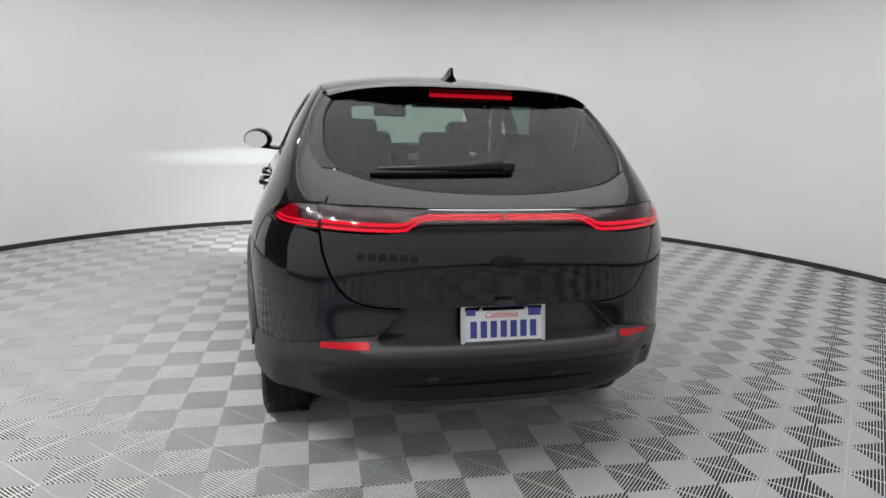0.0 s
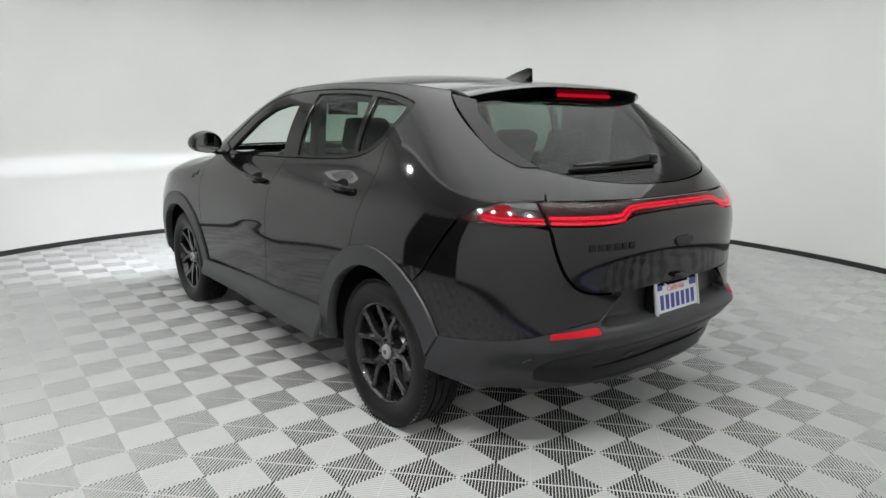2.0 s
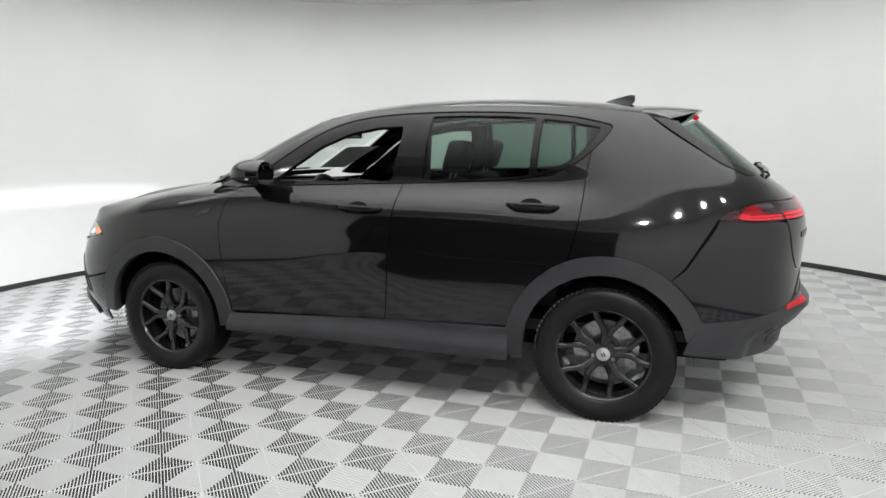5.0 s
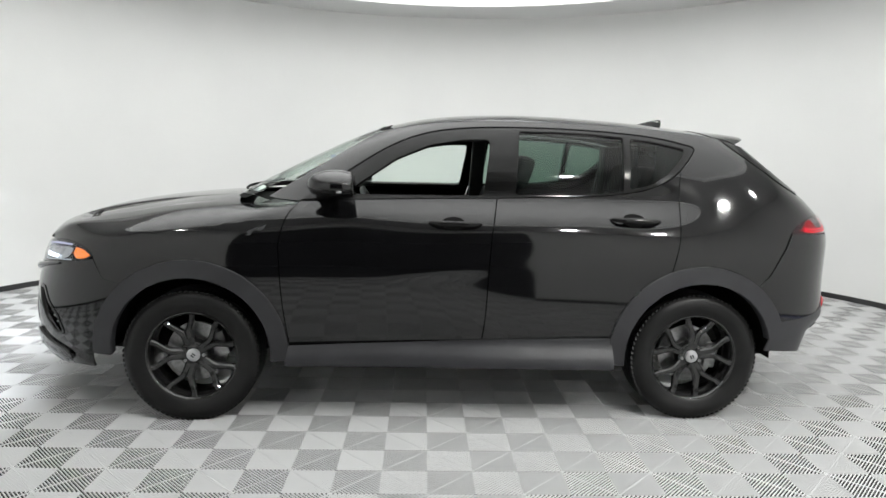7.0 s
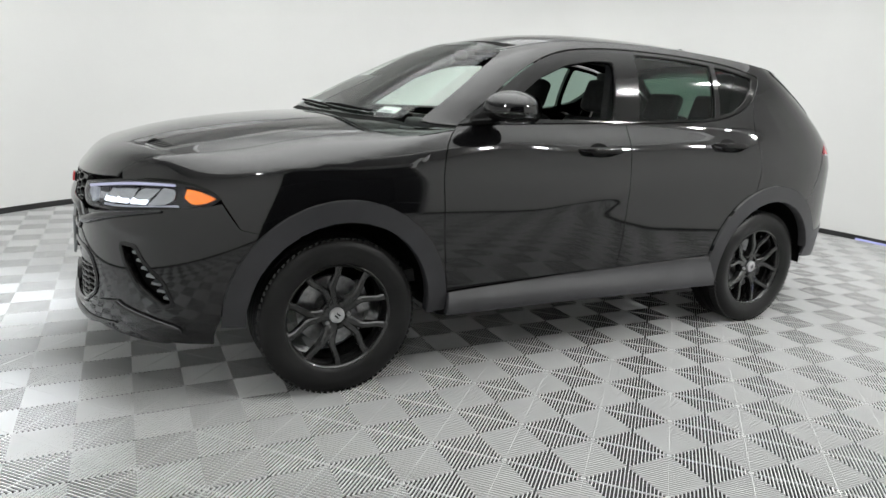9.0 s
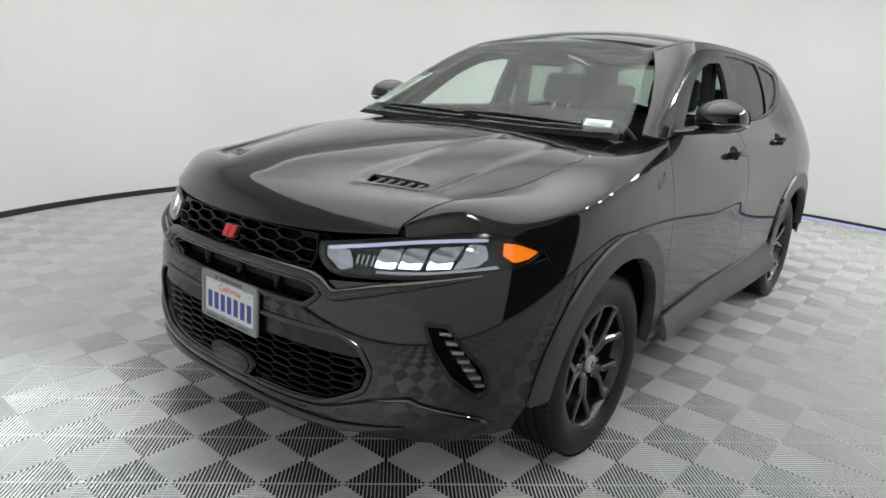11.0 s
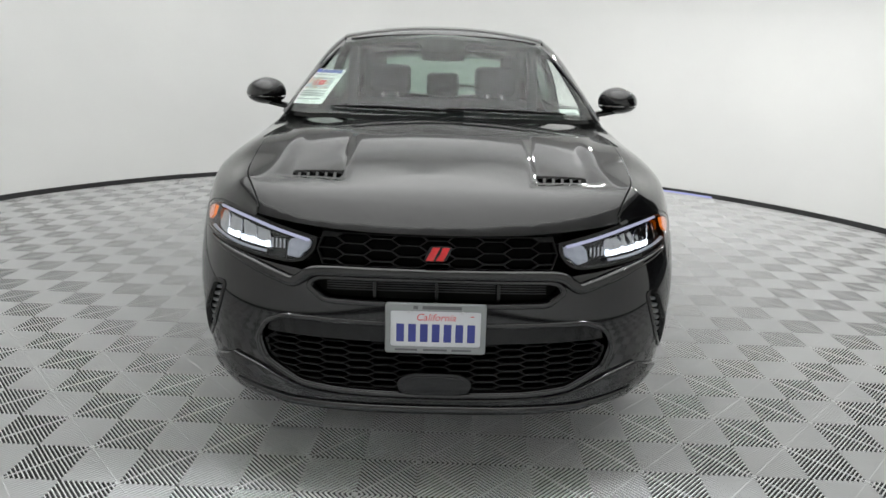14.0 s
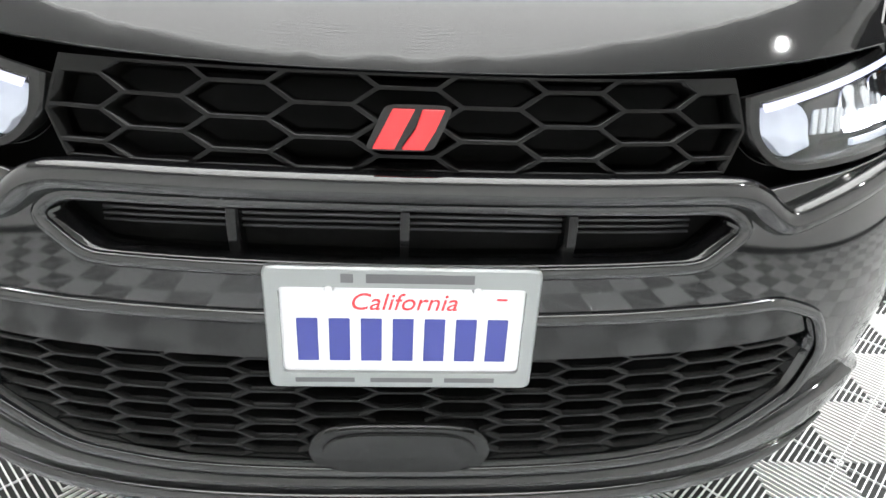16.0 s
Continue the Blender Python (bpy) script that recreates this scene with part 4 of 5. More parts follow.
def low_tail(a, z):
    """The lower bumper: recessed round the plate, with a ledge under it and a dark valance below."""
    p = tail(a, z)
    y = abs(p.y)
    rec = step01((z - 0.628) / 0.02) * (1 - step01((y - (0.44 - (z - 0.64) * 0.8)) / 0.03))
    ledge = math.exp(-((z - 0.595) / 0.035) ** 2) * (1 - step01((y - 0.48) / 0.16))
    cut = step01((0.56 - z) / 0.12) * (1 - step01((y - 0.72) / 0.14)) * 0.085
    p.x += 0.055 * rec - 0.040 * ledge + cut
    return p


lower_bumper = panel("lower_bumper", gl + flip(gl)[::-1][1:-1], low_tail, CLAD, car, "grey moulded plastic lower rear bumper", lift=0.003, step=0.015)[0]
for s in (1, -1):
    q = rounded([ty(0.487, 0.613), ty(0.49, 0.637), ty(0.652, 0.619), ty(0.657, 0.597)], 0.006)
    panel("reflector", q if s > 0 else flip(q), low_tail, RED_REFL, lower_bumper, "red reflector", lift=0.008, depth=0.01)
for y, z in ((0.25, 0.475), (-0.25, 0.475), (0.70, 0.50), (-0.70, 0.50)):
    c = circle_pts(ty(y, z)[0], z, 0.016, 0, 330, 11)
    panel("parking_sensor", c, low_tail, CLAD, lower_bumper, "round parking sensor", lift=0.011, depth=0.012)
# darker sheet laid over the lower face of the grey bumper
val_l = curve([ty(0.0, 0.548), ty(0.35, 0.546), ty(0.52, 0.535), ty(0.62, 0.505), ty(0.655, 0.455)]) + curve([ty(0.65, 0.41), ty(0.5, 0.378), ty(0.3, 0.370), ty(0, 0.368)])
panel("valance", val_l + flip(val_l)[::-1][1:-1], low_tail, VALANCE, lower_bumper, "black lower face of the rear bumper", lift=0.006, depth=0.008, step=0.02)
diff = [ty(-0.42, 0.375), ty(0, 0.368), ty(0.42, 0.375), ty(0.38, 0.357), ty(0, 0.351), ty(-0.38, 0.357)]
panel("valance_strip", diff, low_tail, CLAD, lower_bumper, lift=0.012, depth=0.02)

# tail lamps: two corner units and one bar across
for s in (1, -1):
    fx = (lambda q: q) if s > 0 else flip
    lamp = new("tail_lamp")
    lamp.parent = car
    tagged(lamp, "lit red tail lamp at the corner")
    shape = curve([tx(-1.845, 1.045), tx(-1.90, 1.085), tx(-2.0, 1.118), ty(0.70, 1.123), ty(0.662, 1.122)]) + curve([ty(0.66, 1.036), ty(0.72, 1.032), tx(-2.0, 1.032), tx(-1.90, 1.036)])
    panel("lens", fx(shape), tail, LENS, lamp, lift=0.004, depth=0)
    panel("housing", fx(shape), tail, RED_LENS, lamp, lift=-0.014, depth=0)
    panel("light", fx(curve([tx(-1.915, 1.055), tx(-1.955, 1.085), tx(-1.98, 1.106), tx(-2.02, 1.106), tx(-2.035, 1.084), ty(0.72, 1.066), ty(0.665, 1.064)]) + curve([ty(0.665, 1.044), ty(0.74, 1.043), tx(-2.0, 1.045)])), tail, RED_LINE, lamp, "red lit plate", lift=-0.006, depth=0.004)
    for z, th in ((1.062, 0.006), (1.049, 0.007)):
        panel("line", fx(curve([tx(-1.945, z + 0.008), tx(-2.0, z), ty(0.72, z), ty(0.665, z)]) + curve([ty(0.665, z - th), ty(0.72, z - th), tx(-2.0, z - th), tx(-1.94, z)])), tail, RED_GLOW, lamp, "glowing red line", lift=-0.003, depth=0.003)
    panel("clear_strip", fx(curve([tx(-1.99, 1.112), tx(-2.03, 1.116), ty(0.70, 1.118), ty(0.665, 1.118)]) + curve([ty(0.665, 1.096), ty(0.70, 1.096), tx(-2.04, 1.100)])), tail, CLAD, lamp, lift=-0.010, depth=0.003)
bar = new("light_bar")
bar.parent = car
tagged(bar, "red light bar across the tailgate")
hb = curve([ty(0.0, 1.112), ty(0.3, 1.113), ty(0.655, 1.120)]) + curve([ty(0.655, 1.038), ty(0.50, 1.036), ty(0.38, 1.045), ty(0.30, 1.066), ty(0.15, 1.072), ty(0, 1.073)])
panel("housing", hb + flip(hb)[::-1][1:-1], tail, RED_LENS, bar, lift=-0.006, depth=0.012)
panel("lens", hb + flip(hb)[::-1][1:-1], tail, LENS, bar, lift=0.006, depth=0)
for s in (1, -1):
    fx = (lambda q: q) if s > 0 else flip
    for dz, th, mat in ((0.0, 0.012, RED_GLOW), (-0.012, 0.006, RED_LINE), (-0.020, 0.010, RED_GLOW)):
        up = curve([ty(0.006, 1.102 + dz * 0.55), ty(0.28, 1.100 + dz * 0.55), ty(0.34, 1.086 + dz * 0.8), ty(0.40, 1.070 + dz), ty(0.648, 1.070 + dz)])
        dn = curve([ty(0.648, 1.070 + dz - th), ty(0.40, 1.070 + dz - th), ty(0.34, 1.086 + dz * 0.8 - th), ty(0.28, 1.100 + dz * 0.55 - th * 0.7), ty(0.006, 1.102 + dz * 0.55 - th * 0.7)])
        panel("light", fx(up + dn), tail, mat, bar, "glowing red line", lift=-0.001, depth=0.003)
panel("chrome_line", curve([ty(-0.28, 1.113), ty(0, 1.112), ty(0.28, 1.113)]) + curve([ty(0.28, 1.1105), ty(0, 1.1095), ty(-0.28, 1.1105)]), tail, CHROME, bar, lift=0.008, depth=0.002)
# lettering of the tailgate as plain dark bars
for k in range(6):
    y = 0.53 - 0.036 * k
    panel("letter_bar", rounded([ty(y, 0.962), ty(y - 0.026, 0.962), ty(y - 0.026, 0.936), ty(y, 0.936)], 0.004), tail, GLOSS, tailgate, lift=0.004, depth=0.004)
panel("gate_badge", rounded([ty(0.05, 0.955), ty(-0.05, 0.955), ty(-0.065, 0.93), ty(-0.03, 0.912), ty(0.03, 0.912), ty(0.065, 0.93)], 0.012), tail, GLOSS, tailgate, "small dark badge", lift=0.008, depth=0.01)

# spoiler with the high brake light
sp = bmesh.new()
rows = []
for k in range(25):
    t = -1 + 2 * k / 24
    y = t * 0.59
    b = abs(t) ** 4
    x0, x1 = -1.47, -1.78 + 0.17 * b
    z0 = roof(x0, t * 0.98).z + 0.004
    z1 = 1.572 - 0.050 * b
    rows.append([sp.verts.new(p) for p in ((x0, y, z0), (lerp(x0, x1, 0.5), y, lerp(z0, z1, 0.5) + 0.004), (x1 + 0.015, y, z1 + 0.001), (x1, y, z1 - 0.006), (x1 + 0.012, y, z1 - 0.014), (x1 + 0.075, y, z1 - 0.062), (x1 + 0.14, y, z1 - 0.075), (-1.50, y, z1 - 0.05))])
for a, b in zip(rows, rows[1:]):
    for i in range(7):
        sp.faces.new((a[i], a[i + 1], b[i + 1], b[i]))
for r in (rows[0], rows[-1]):
    sp.faces.new(r)
bmesh.ops.recalc_face_normals(sp, faces=sp.faces[:])
spoiler = part("spoiler", sp, PAINT, car, "black roof spoiler")
bl_bm = bmesh.new()
box(bl_bm, (-1.757, -0.18, 1.524), (-1.737, 0.18, 1.539))
part("brake_light", soft(bl_bm, 0.004), RED_DIM, spoiler, "long red high brake light")

# ---------------------------------------------------------------- black sheets added to keep the panel gaps dark
gap_sheet = [(1.86, 0.34), (1.86, 0.80), (1.7, 0.93), (1.0, 1.06), (0.5, 1.13), (-1.15, 1.13), (-1.6, 1.10), (-1.95, 1.0), (-1.95, 0.40), (-1.77, 0.40)] + arch(RX, RZ, 0.45, 160, 8) + [(-0.86, 0.33), (0.85, 0.33)] + arch(AX, AZ, 0.45, 172, 8)
panel("inner_side", gap_sheet, low_side, MATT_BLACK, car, both=True, lift=-0.035, depth=0, step=0.06)
panel("inner_nose", [(-1.0, 0.3), (1.0, 0.3), (1.0, 0.78), (0.55, 0.84), (-0.55, 0.84), (-1.0, 0.78)], nose, MATT_BLACK, car, lift=-0.10, depth=0, step=0.06)
panel("inner_tail", [(-1.0, 0.42), (1.0, 0.42), (1.0, 1.1), (-1.0, 1.1)], tail, MATT_BLACK, car, lift=-0.075, depth=0, step=0.06)
ub = bmesh.new()
box(ub, (-1.95, -0.60, 0.28), (2.1, 0.60, 0.40))
box(ub, (-0.85, -0.80, 0.24), (0.83, 0.80, 0.42))
part("underbody", soft(ub, 0.03), MATT_BLACK, car)
for sx in (WHEEL_X, -WHEEL_X):
    for s in (1, -1):
        wb = bmesh.new()
        pr = []
        for k in range(25):
            a = radians(lerp(-2, 182, k / 24))
            pr.append([wb.verts.new((sx + 0.43 * math.cos(a), s * y, 0.36 + 0.43 * math.sin(a))) for y in (0.865, 0.52)])
        for a, b in zip(pr, pr[1:]):
            wb.faces.new((a[0], a[1], b[1], b[0]))
        wb.faces.new([p[1] for p in pr])
        part("wheel_well", wb, MATT_BLACK, car)


# ---------------------------------------------------------------- wheels
WX, WY, WZ, WR = 1.312, 0.762, 0.338, 0.341


def tube(points, widths, depths, bm):
    """A soft-edged bar along points (in the wheel's x-z plane with y as height), as wide and deep as given."""
    rings = []
    for i, p in enumerate(points):
        a, b = points[max(i - 1, 0)], points[min(i + 1, len(points) - 1)]
        d = Vector((b[0] - a[0], 0, b[2] - a[2])).normalized()
        s = Vector((-d.z, 0, d.x))
        w, t = widths[i] / 2, depths[i]
        prof = ((-w, -t), (-w, -0.006), (-w * 0.6, 0), (w * 0.6, 0), (w, -0.006), (w, -t))
        rings.append([bm.verts.new(Vector(p) + s * u + Vector((0, h, 0))) for u, h in prof])
    for a, b in zip(rings, rings[1:]):
        for k in range(6):
            bm.faces.new((a[k], a[(k + 1) % 6], b[(k + 1) % 6], b[k]))
    bm.faces.new(rings[0])
    bm.faces.new(rings[-1])


def make_wheel():
    wheel = new("wheel")
    prof = [(0.226, 0.086), (0.232, 0.094), (0.246, 0.099), (0.262, 0.107), (0.285, 0.112), (0.305, 0.109), (0.322, 0.101), (0.334, 0.092)]
    for k, y in enumerate((0.078, 0.045, 0.044, 0.036, 0.035, 0.004, 0.003, -0.003, -0.004, -0.035, -0.036, -0.044, -0.045, -0.078)):
        prof.append((WR - (0.007 if k % 4 in (2, 3) and k > 0 or k in (2, 3) else 0.0), y))
    prof += [(0.334, -0.092), (0.305, -0.109), (0.262, -0.107), (0.226, -0.09)]
    tyre = part("tyre", revolve(prof, 96), TYRE, wheel, "black road tyre")
    blocks = bmesh.new()
    for k in range(80):
        a = 2 * math.pi * k / 80
        for s in (1, -1):
            m = Matrix.Rotation(-a, 4, "Y") @ Matrix.Translation((WR - 0.004, s * 0.078, 0)) @ Matrix.Rotation(radians(s * 25), 4, "X")
            box(blocks, (-0.004, -0.016, -0.0085), (0.005, 0.016, 0.0085), m)
    tagged(part("tread_block", blocks, TYRE, tyre, smooth=False), kind="stuff")
    part("barrel", revolve([(0.228, 0.088), (0.224, 0.08), (0.214, 0.06), (0.205, 0.0), (0.21, -0.09), (0.228, -0.1)], 64), RIM, wheel)
    part("rim_lip", revolve([(0.214, 0.070), (0.219, 0.088), (0.227, 0.094), (0.234, 0.092), (0.234, 0.084), (0.222, 0.078)], 72), RIM, wheel, "gloss black rim edge")
    for k in range(5):
        th = radians(90 + 72 * k)
        bm = bmesh.new()

        def at(r, a, h):
            return (r * math.cos(th + a), h, r * math.sin(th + a))
        for s in (1, -1):
            pts = [at(0.03, s * 0.20, 0.056), at(0.07, s * 0.16, 0.062), at(0.105, s * 0.125, 0.068), at(0.128, s * 0.15, 0.071), at(0.155, s * 0.235, 0.076), at(0.19, s * 0.315, 0.082), at(0.222, s * 0.325, 0.087)]
            tube(pts, (0.036, 0.034, 0.031, 0.030, 0.027, 0.027, 0.034), (0.05, 0.045, 0.042, 0.04, 0.034, 0.03, 0.03), bm)
        bmesh.ops.recalc_face_normals(bm, faces=bm.faces[:])
        part("spoke", bm, RIM, wheel, "gloss black split spoke")
    part("hub", revolve([(0.0, 0.062), (0.03, 0.062), (0.068, 0.056), (0.075, 0.04), (0.075, 0.0), (0.0, 0.0)], 40), RIM, wheel)
    cap = part("cap", revolve([(0.0, 0.074), (0.026, 0.074), (0.032, 0.071), (0.034, 0.062), (0.0, 0.06)], 32), SILVER, wheel, "silver centre cap")
    bars = bmesh.new()
    for dx in (-0.006, 0.006):
        box(bars, (dx - 0.004, 0.0735, -0.010), (dx + 0.003, 0.0755, 0.010), Matrix.Rotation(radians(30), 4, "Y"))
    part("cap_mark", bars, CABIN, cap, smooth=False)
    for k in range(5):
        a = radians(90 + 36 + 72 * k)
        bm = bmesh.new()
        bmesh.ops.create_cone(bm, cap_ends=True, segments=6, radius1=0.010, radius2=0.009, depth=0.02, matrix=Matrix.Translation((0.052 * math.cos(a), 0.058, 0.052 * math.sin(a))) @ Matrix.Rotation(radians(-90), 4, "X"))
        part("wheel_nut", bm, STEEL if k % 2 else RIM, wheel)
    part("brake_disc", revolve([(0.07, 0.02), (0.08, 0.01), (0.085, -0.01), (0.155, -0.01), (0.155, -0.035), (0.07, -0.035)], 48), STEEL, wheel, "steel brake disc")
    cb = bmesh.new()
    box(cb, (-0.165, -0.06, -0.06), (-0.10, 0.018, 0.07))
    part("caliper", soft(cb, 0.012), STEEL, wheel, "bare metal brake caliper")
    return wheel


wheel = make_wheel()
wheel.parent = car
wheel.matrix_parent_inverse = car.matrix_basis.inverted()
places = [(WX, 1), (-WX, 1), (WX, -1), (-WX, -1)]
spin = (18, -8, 30, 55)
wheel_poses = [pose(x, s * WY, WZ) @ (pose(0, 0, 0, 0, 0, 0) if s > 0 else pose(0, 0, 0, 0, 0, 180)) @ pose(0, 0, 0, 0, a, 0) for (x, s), a in zip(places, spin)]
for m in wheel_poses[1:]:
    copy_thing(wheel, m)
wheel.matrix_basis = wheel_poses[0]

# ---------------------------------------------------------------- mirrors, handles, badges
for s in (1, -1):
    side = new("door_mirror")
    side.parent = car
    tagged(side, "gloss black door mirror")

    def shell_of(lo, hi):
        bm = bmesh.new()
        bmesh.ops.create_uvsphere(bm, u_segments=40, v_segments=28, radius=1)
        for v in bm.verts:
            x, y, z = v.co
            k = 1 - 0.18 * max(y, 0) * (1 if z > 0 else 0.4)
            v.co = (0.60 + x * 0.14 * k, s * (0.952 + y * 0.102), 1.236 + (abs(z) ** 0.85 * (1 if z > 0 else -1)) * (0.082 if z > 0 else 0.062) * k)
        geom = bm.verts[:] + bm.edges[:] + bm.faces[:]
        r = bmesh.ops.bisect_plane(bm, geom=geom, plane_co=(0.515, 0, 1.236), plane_no=(-1, 0, 0.12), clear_outer=True)
        for z, up in ((lo, False), (hi, True)):
            if z is not None:
                geom = bm.verts[:] + bm.edges[:] + bm.faces[:]
                bmesh.ops.bisect_plane(bm, geom=geom, plane_co=(0, 0, z), plane_no=(0, 0, 1), clear_outer=up, clear_inner=not up)
        edges = [e for e in bm.edges if e.is_boundary]
        if edges:
            bmesh.ops.holes_fill(bm, edges=edges)
        bmesh.ops.recalc_face_normals(bm, faces=bm.faces[:])
        return bm
    part("cap", shell_of(1.222, None), PAINT, side, "gloss black cap")
    part("lower_case", shell_of(None, 1.217), GLOSS, side)
    gb = bmesh.new()
    bmesh.ops.create_circle(gb, cap_ends=True, segments=32, radius=1, matrix=Matrix.Translation((0.506, s * 0.965, 1.236)) @ Matrix.Rotation(radians(-90), 4, "Y") @ Matrix.Diagonal((0.060, 0.077, 1, 1)))
    part("mirror_pane", gb, MIRROR, side, "mirror glass")
    ib = bmesh.new()
    box(ib, (0.56, s * 1.005, 1.207), (0.655, s * 1.055, 1.219), None)
    for v in ib.verts:
        v.co.y -= s * 3.2 * (v.co.x - 0.56) ** 2
        v.co.x = min(v.co.x, 0.65)
    part("repeater", soft(ib, 0.004), CHROME, side, "pale indicator strip")
    ab = bmesh.new()
    pts = [(0.70, 0.745, 1.165), (0.66, 0.82, 1.168), (0.62, 0.90, 1.180), (0.60, 0.95, 1.19)]
    prev = None
    for x, y, z in pts:
        row = [ab.verts.new((x + dx, s * y, z + dz)) for dx, dz in ((-0.055, -0.012), (0.045, -0.010), (0.05, 0.006), (0.03, 0.016), (-0.04, 0.016), (-0.06, 0.004))]
        if prev:
            for k in range(6):
                ab.faces.new((prev[k], prev[(k + 1) % 6], row[(k + 1) % 6], row[k]))
        prev = row
    bmesh.ops.recalc_face_normals(ab, faces=ab.faces[:])
    part("arm", ab, GLOSS, side)
    # black corner piece at the foot of the pillar
    panel("corner_piece", [(0.79, 1.155), (0.60, 1.172), (0.585, 1.20), (0.66, 1.232)], high_side if s > 0 else (lambda x, z: high_side(x, z) * Vector((1, -1, 1))), GLOSS, car, lift=0.004, depth=0.01)

    for x0, x1, zc in ((-0.15, 0.13, 1.052), (-1.11, -0.835, 1.088)):
        hb = bmesh.new()
        prev = None
        n = 14
        for k in range(n + 1):
            t = k / n
            x = lerp(x0, x1, t)
            e = math.sin(math.pi * t) ** 0.5
            y = low_side(x, zc).y
            w = 0.006 + 0.011 * e
            out = 0.004 + 0.034 * min(1, math.sin(math.pi * t) * 1.9)
            row = [hb.verts.new((x, s * (y + out + w * 0.8 * math.cos(a)), zc + 0.006 * t + w * math.sin(a))) for a in [2 * math.pi * j / 10 for j in range(10)]]
            if prev:
                for j in range(10):
                    hb.faces.new((prev[j], prev[(j + 1) % 10], row[(j + 1) % 10], row[j]))
            else:
                hb.faces.new(row)
            prev = row
        hb.faces.new(prev)
        bmesh.ops.recalc_face_normals(hb, faces=hb.faces[:])
        handle = part("door_handle", hb, GLOSS, car, "gloss black door handle")
        xm = (x0 + x1) / 2 + 0.01
        fn = low_side if s > 0 else (lambda x, z: low_side(x, z) * Vector((1, -1, 1)))
        # flat black disc on the door stands for the shade in the grip recess
        panel("grip_shade", [(xm + 0.062 * math.cos(a), zc + 0.034 * math.sin(a)) for a in [2 * math.pi * j / 24 for j in range(24)]], fn, MATT_BLACK, handle, lift=0.0025, depth=0)

    fn = fender if s > 0 else (lambda x, z: fender(x, z) * Vector((1, -1, 1)))
    for q in ([(1.035, 0.985), (1.06, 0.985), (1.005, 1.012), (0.985, 1.012)], [(1.005, 0.998), (0.955, 1.03), (0.97, 1.005), (0.985, 0.995)], [(1.06, 0.972), (1.02, 0.995), (1.035, 0.972)]):
        panel("fender_badge", q, fn, CLAD, car, "small dark angular badge", lift=0.004, depth=0.005)

# aerial fin
fb = bmesh.new()
sect = []
for k in range(9):
    t = k / 8
    x = lerp(-1.21, -1.385, t)
    h = 0.072 * (t ** 0.9) * (1 - 0.15 * max(0, t - 0.9) * 10)
    w = 0.034 * (1 - 0.75 * t) + 0.004
    base = roof(x, 0).z - 0.004
    sect.append([fb.verts.new(p) for p in ((x, -0.042 * (0.35 + 0.65 * math.sin(math.pi * min(t + 0.15, 1) * 0.8)), base), (x - 0.02 * t, -w * 0.45, base + h * 0.5), (x - 0.02 * t, -0.004, base + h), (x - 0.02 * t, 0.004, base + h), (x - 0.02 * t, w * 0.45, base + h * 0.5), (x, 0.042 * (0.35 + 0.65 * math.sin(math.pi * min(t + 0.15, 1) * 0.8)), base))])
for a, b in zip(sect, sect[1:]):
    for i in range(5):
        fb.faces.new((a[i], a[i + 1], b[i + 1], b[i]))
fb.faces.new(sect[-1])
fb.faces.new(sect[0])
bmesh.ops.recalc_face_normals(fb, faces=fb.faces[:])
part("aerial_fin", fb, GLOSS, car, "black shark fin aerial on the roof")

# rear wiper
def strip_of(points, half_w, half_h):
    """One soft bar lofted along points, its section lying across y."""
    bm = bmesh.new()
    prev = None
    for i, p in enumerate(points):
        w, h = half_w[i], half_h[i]
        row = [bm.verts.new((p[0] + u * w, p[1], p[2] + v * h)) for u, v in ((-1, -0.6), (-0.6, -1), (0.6, -1), (1, -0.6), (1, 0.5), (0.5, 1), (-0.5, 1), (-1, 0.5))]
        if prev:
            for k in range(8):
                bm.faces.new((prev[k], prev[(k + 1) % 8], row[(k + 1) % 8], row[k]))
        else:
            bm.faces.new(row)
        prev = row
    bm.faces.new(prev)
    bmesh.ops.recalc_face_normals(bm, faces=bm.faces[:])
    return bm


T12 = [k / 12 for k in range(13)]
arm_pts = [tail(*ty(lerp(-0.05, 0.44, t), lerp(1.262, 1.248, t))) + Vector((-0.019, 0, 0)) for t in T12]
wiper = part("rear_wiper", strip_of(arm_pts, [0.011] * 13, [0.017 * (1 - 0.65 * t) for t in T12]), GLOSS, tailgate, "black rear wiper arm")
wb = bmesh.new()
p = tail(*ty(-0.05, 1.258))
box(wb, (p.x - 0.036, -0.085, 1.238), (p.x + 0.004, -0.03, 1.282))
part("wiper_cap", soft(wb, 0.016, 4), GLOSS, wiper)
blade_pts = [tail(*ty(lerp(-0.06, 0.47, t), lerp(1.240, 1.228, t))) + Vector((-0.005, 0, 0)) for t in T12]
part("wiper_blade", strip_of(blade_pts, [0.007] * 13, [0.005] * 13), MATT_BLACK, wiper)

# windscreen wipers
for y0, y1 in ((-0.52, 0.10), (0.02, 0.58)):
    blade = [screen(*sy(lerp(y0, y1, t), lerp(1.196, 1.186, t))) + Vector((0.010, 0, 0.006 + 0.003 * math.sin(math.pi * t))) for t in T12]
    part("windscreen_wiper", strip_of(blade, [0.007] * 13, [0.004 + 0.003 * math.sin(math.pi * t) for t in T12]), MATT_BLACK, car, "black windscreen wiper")


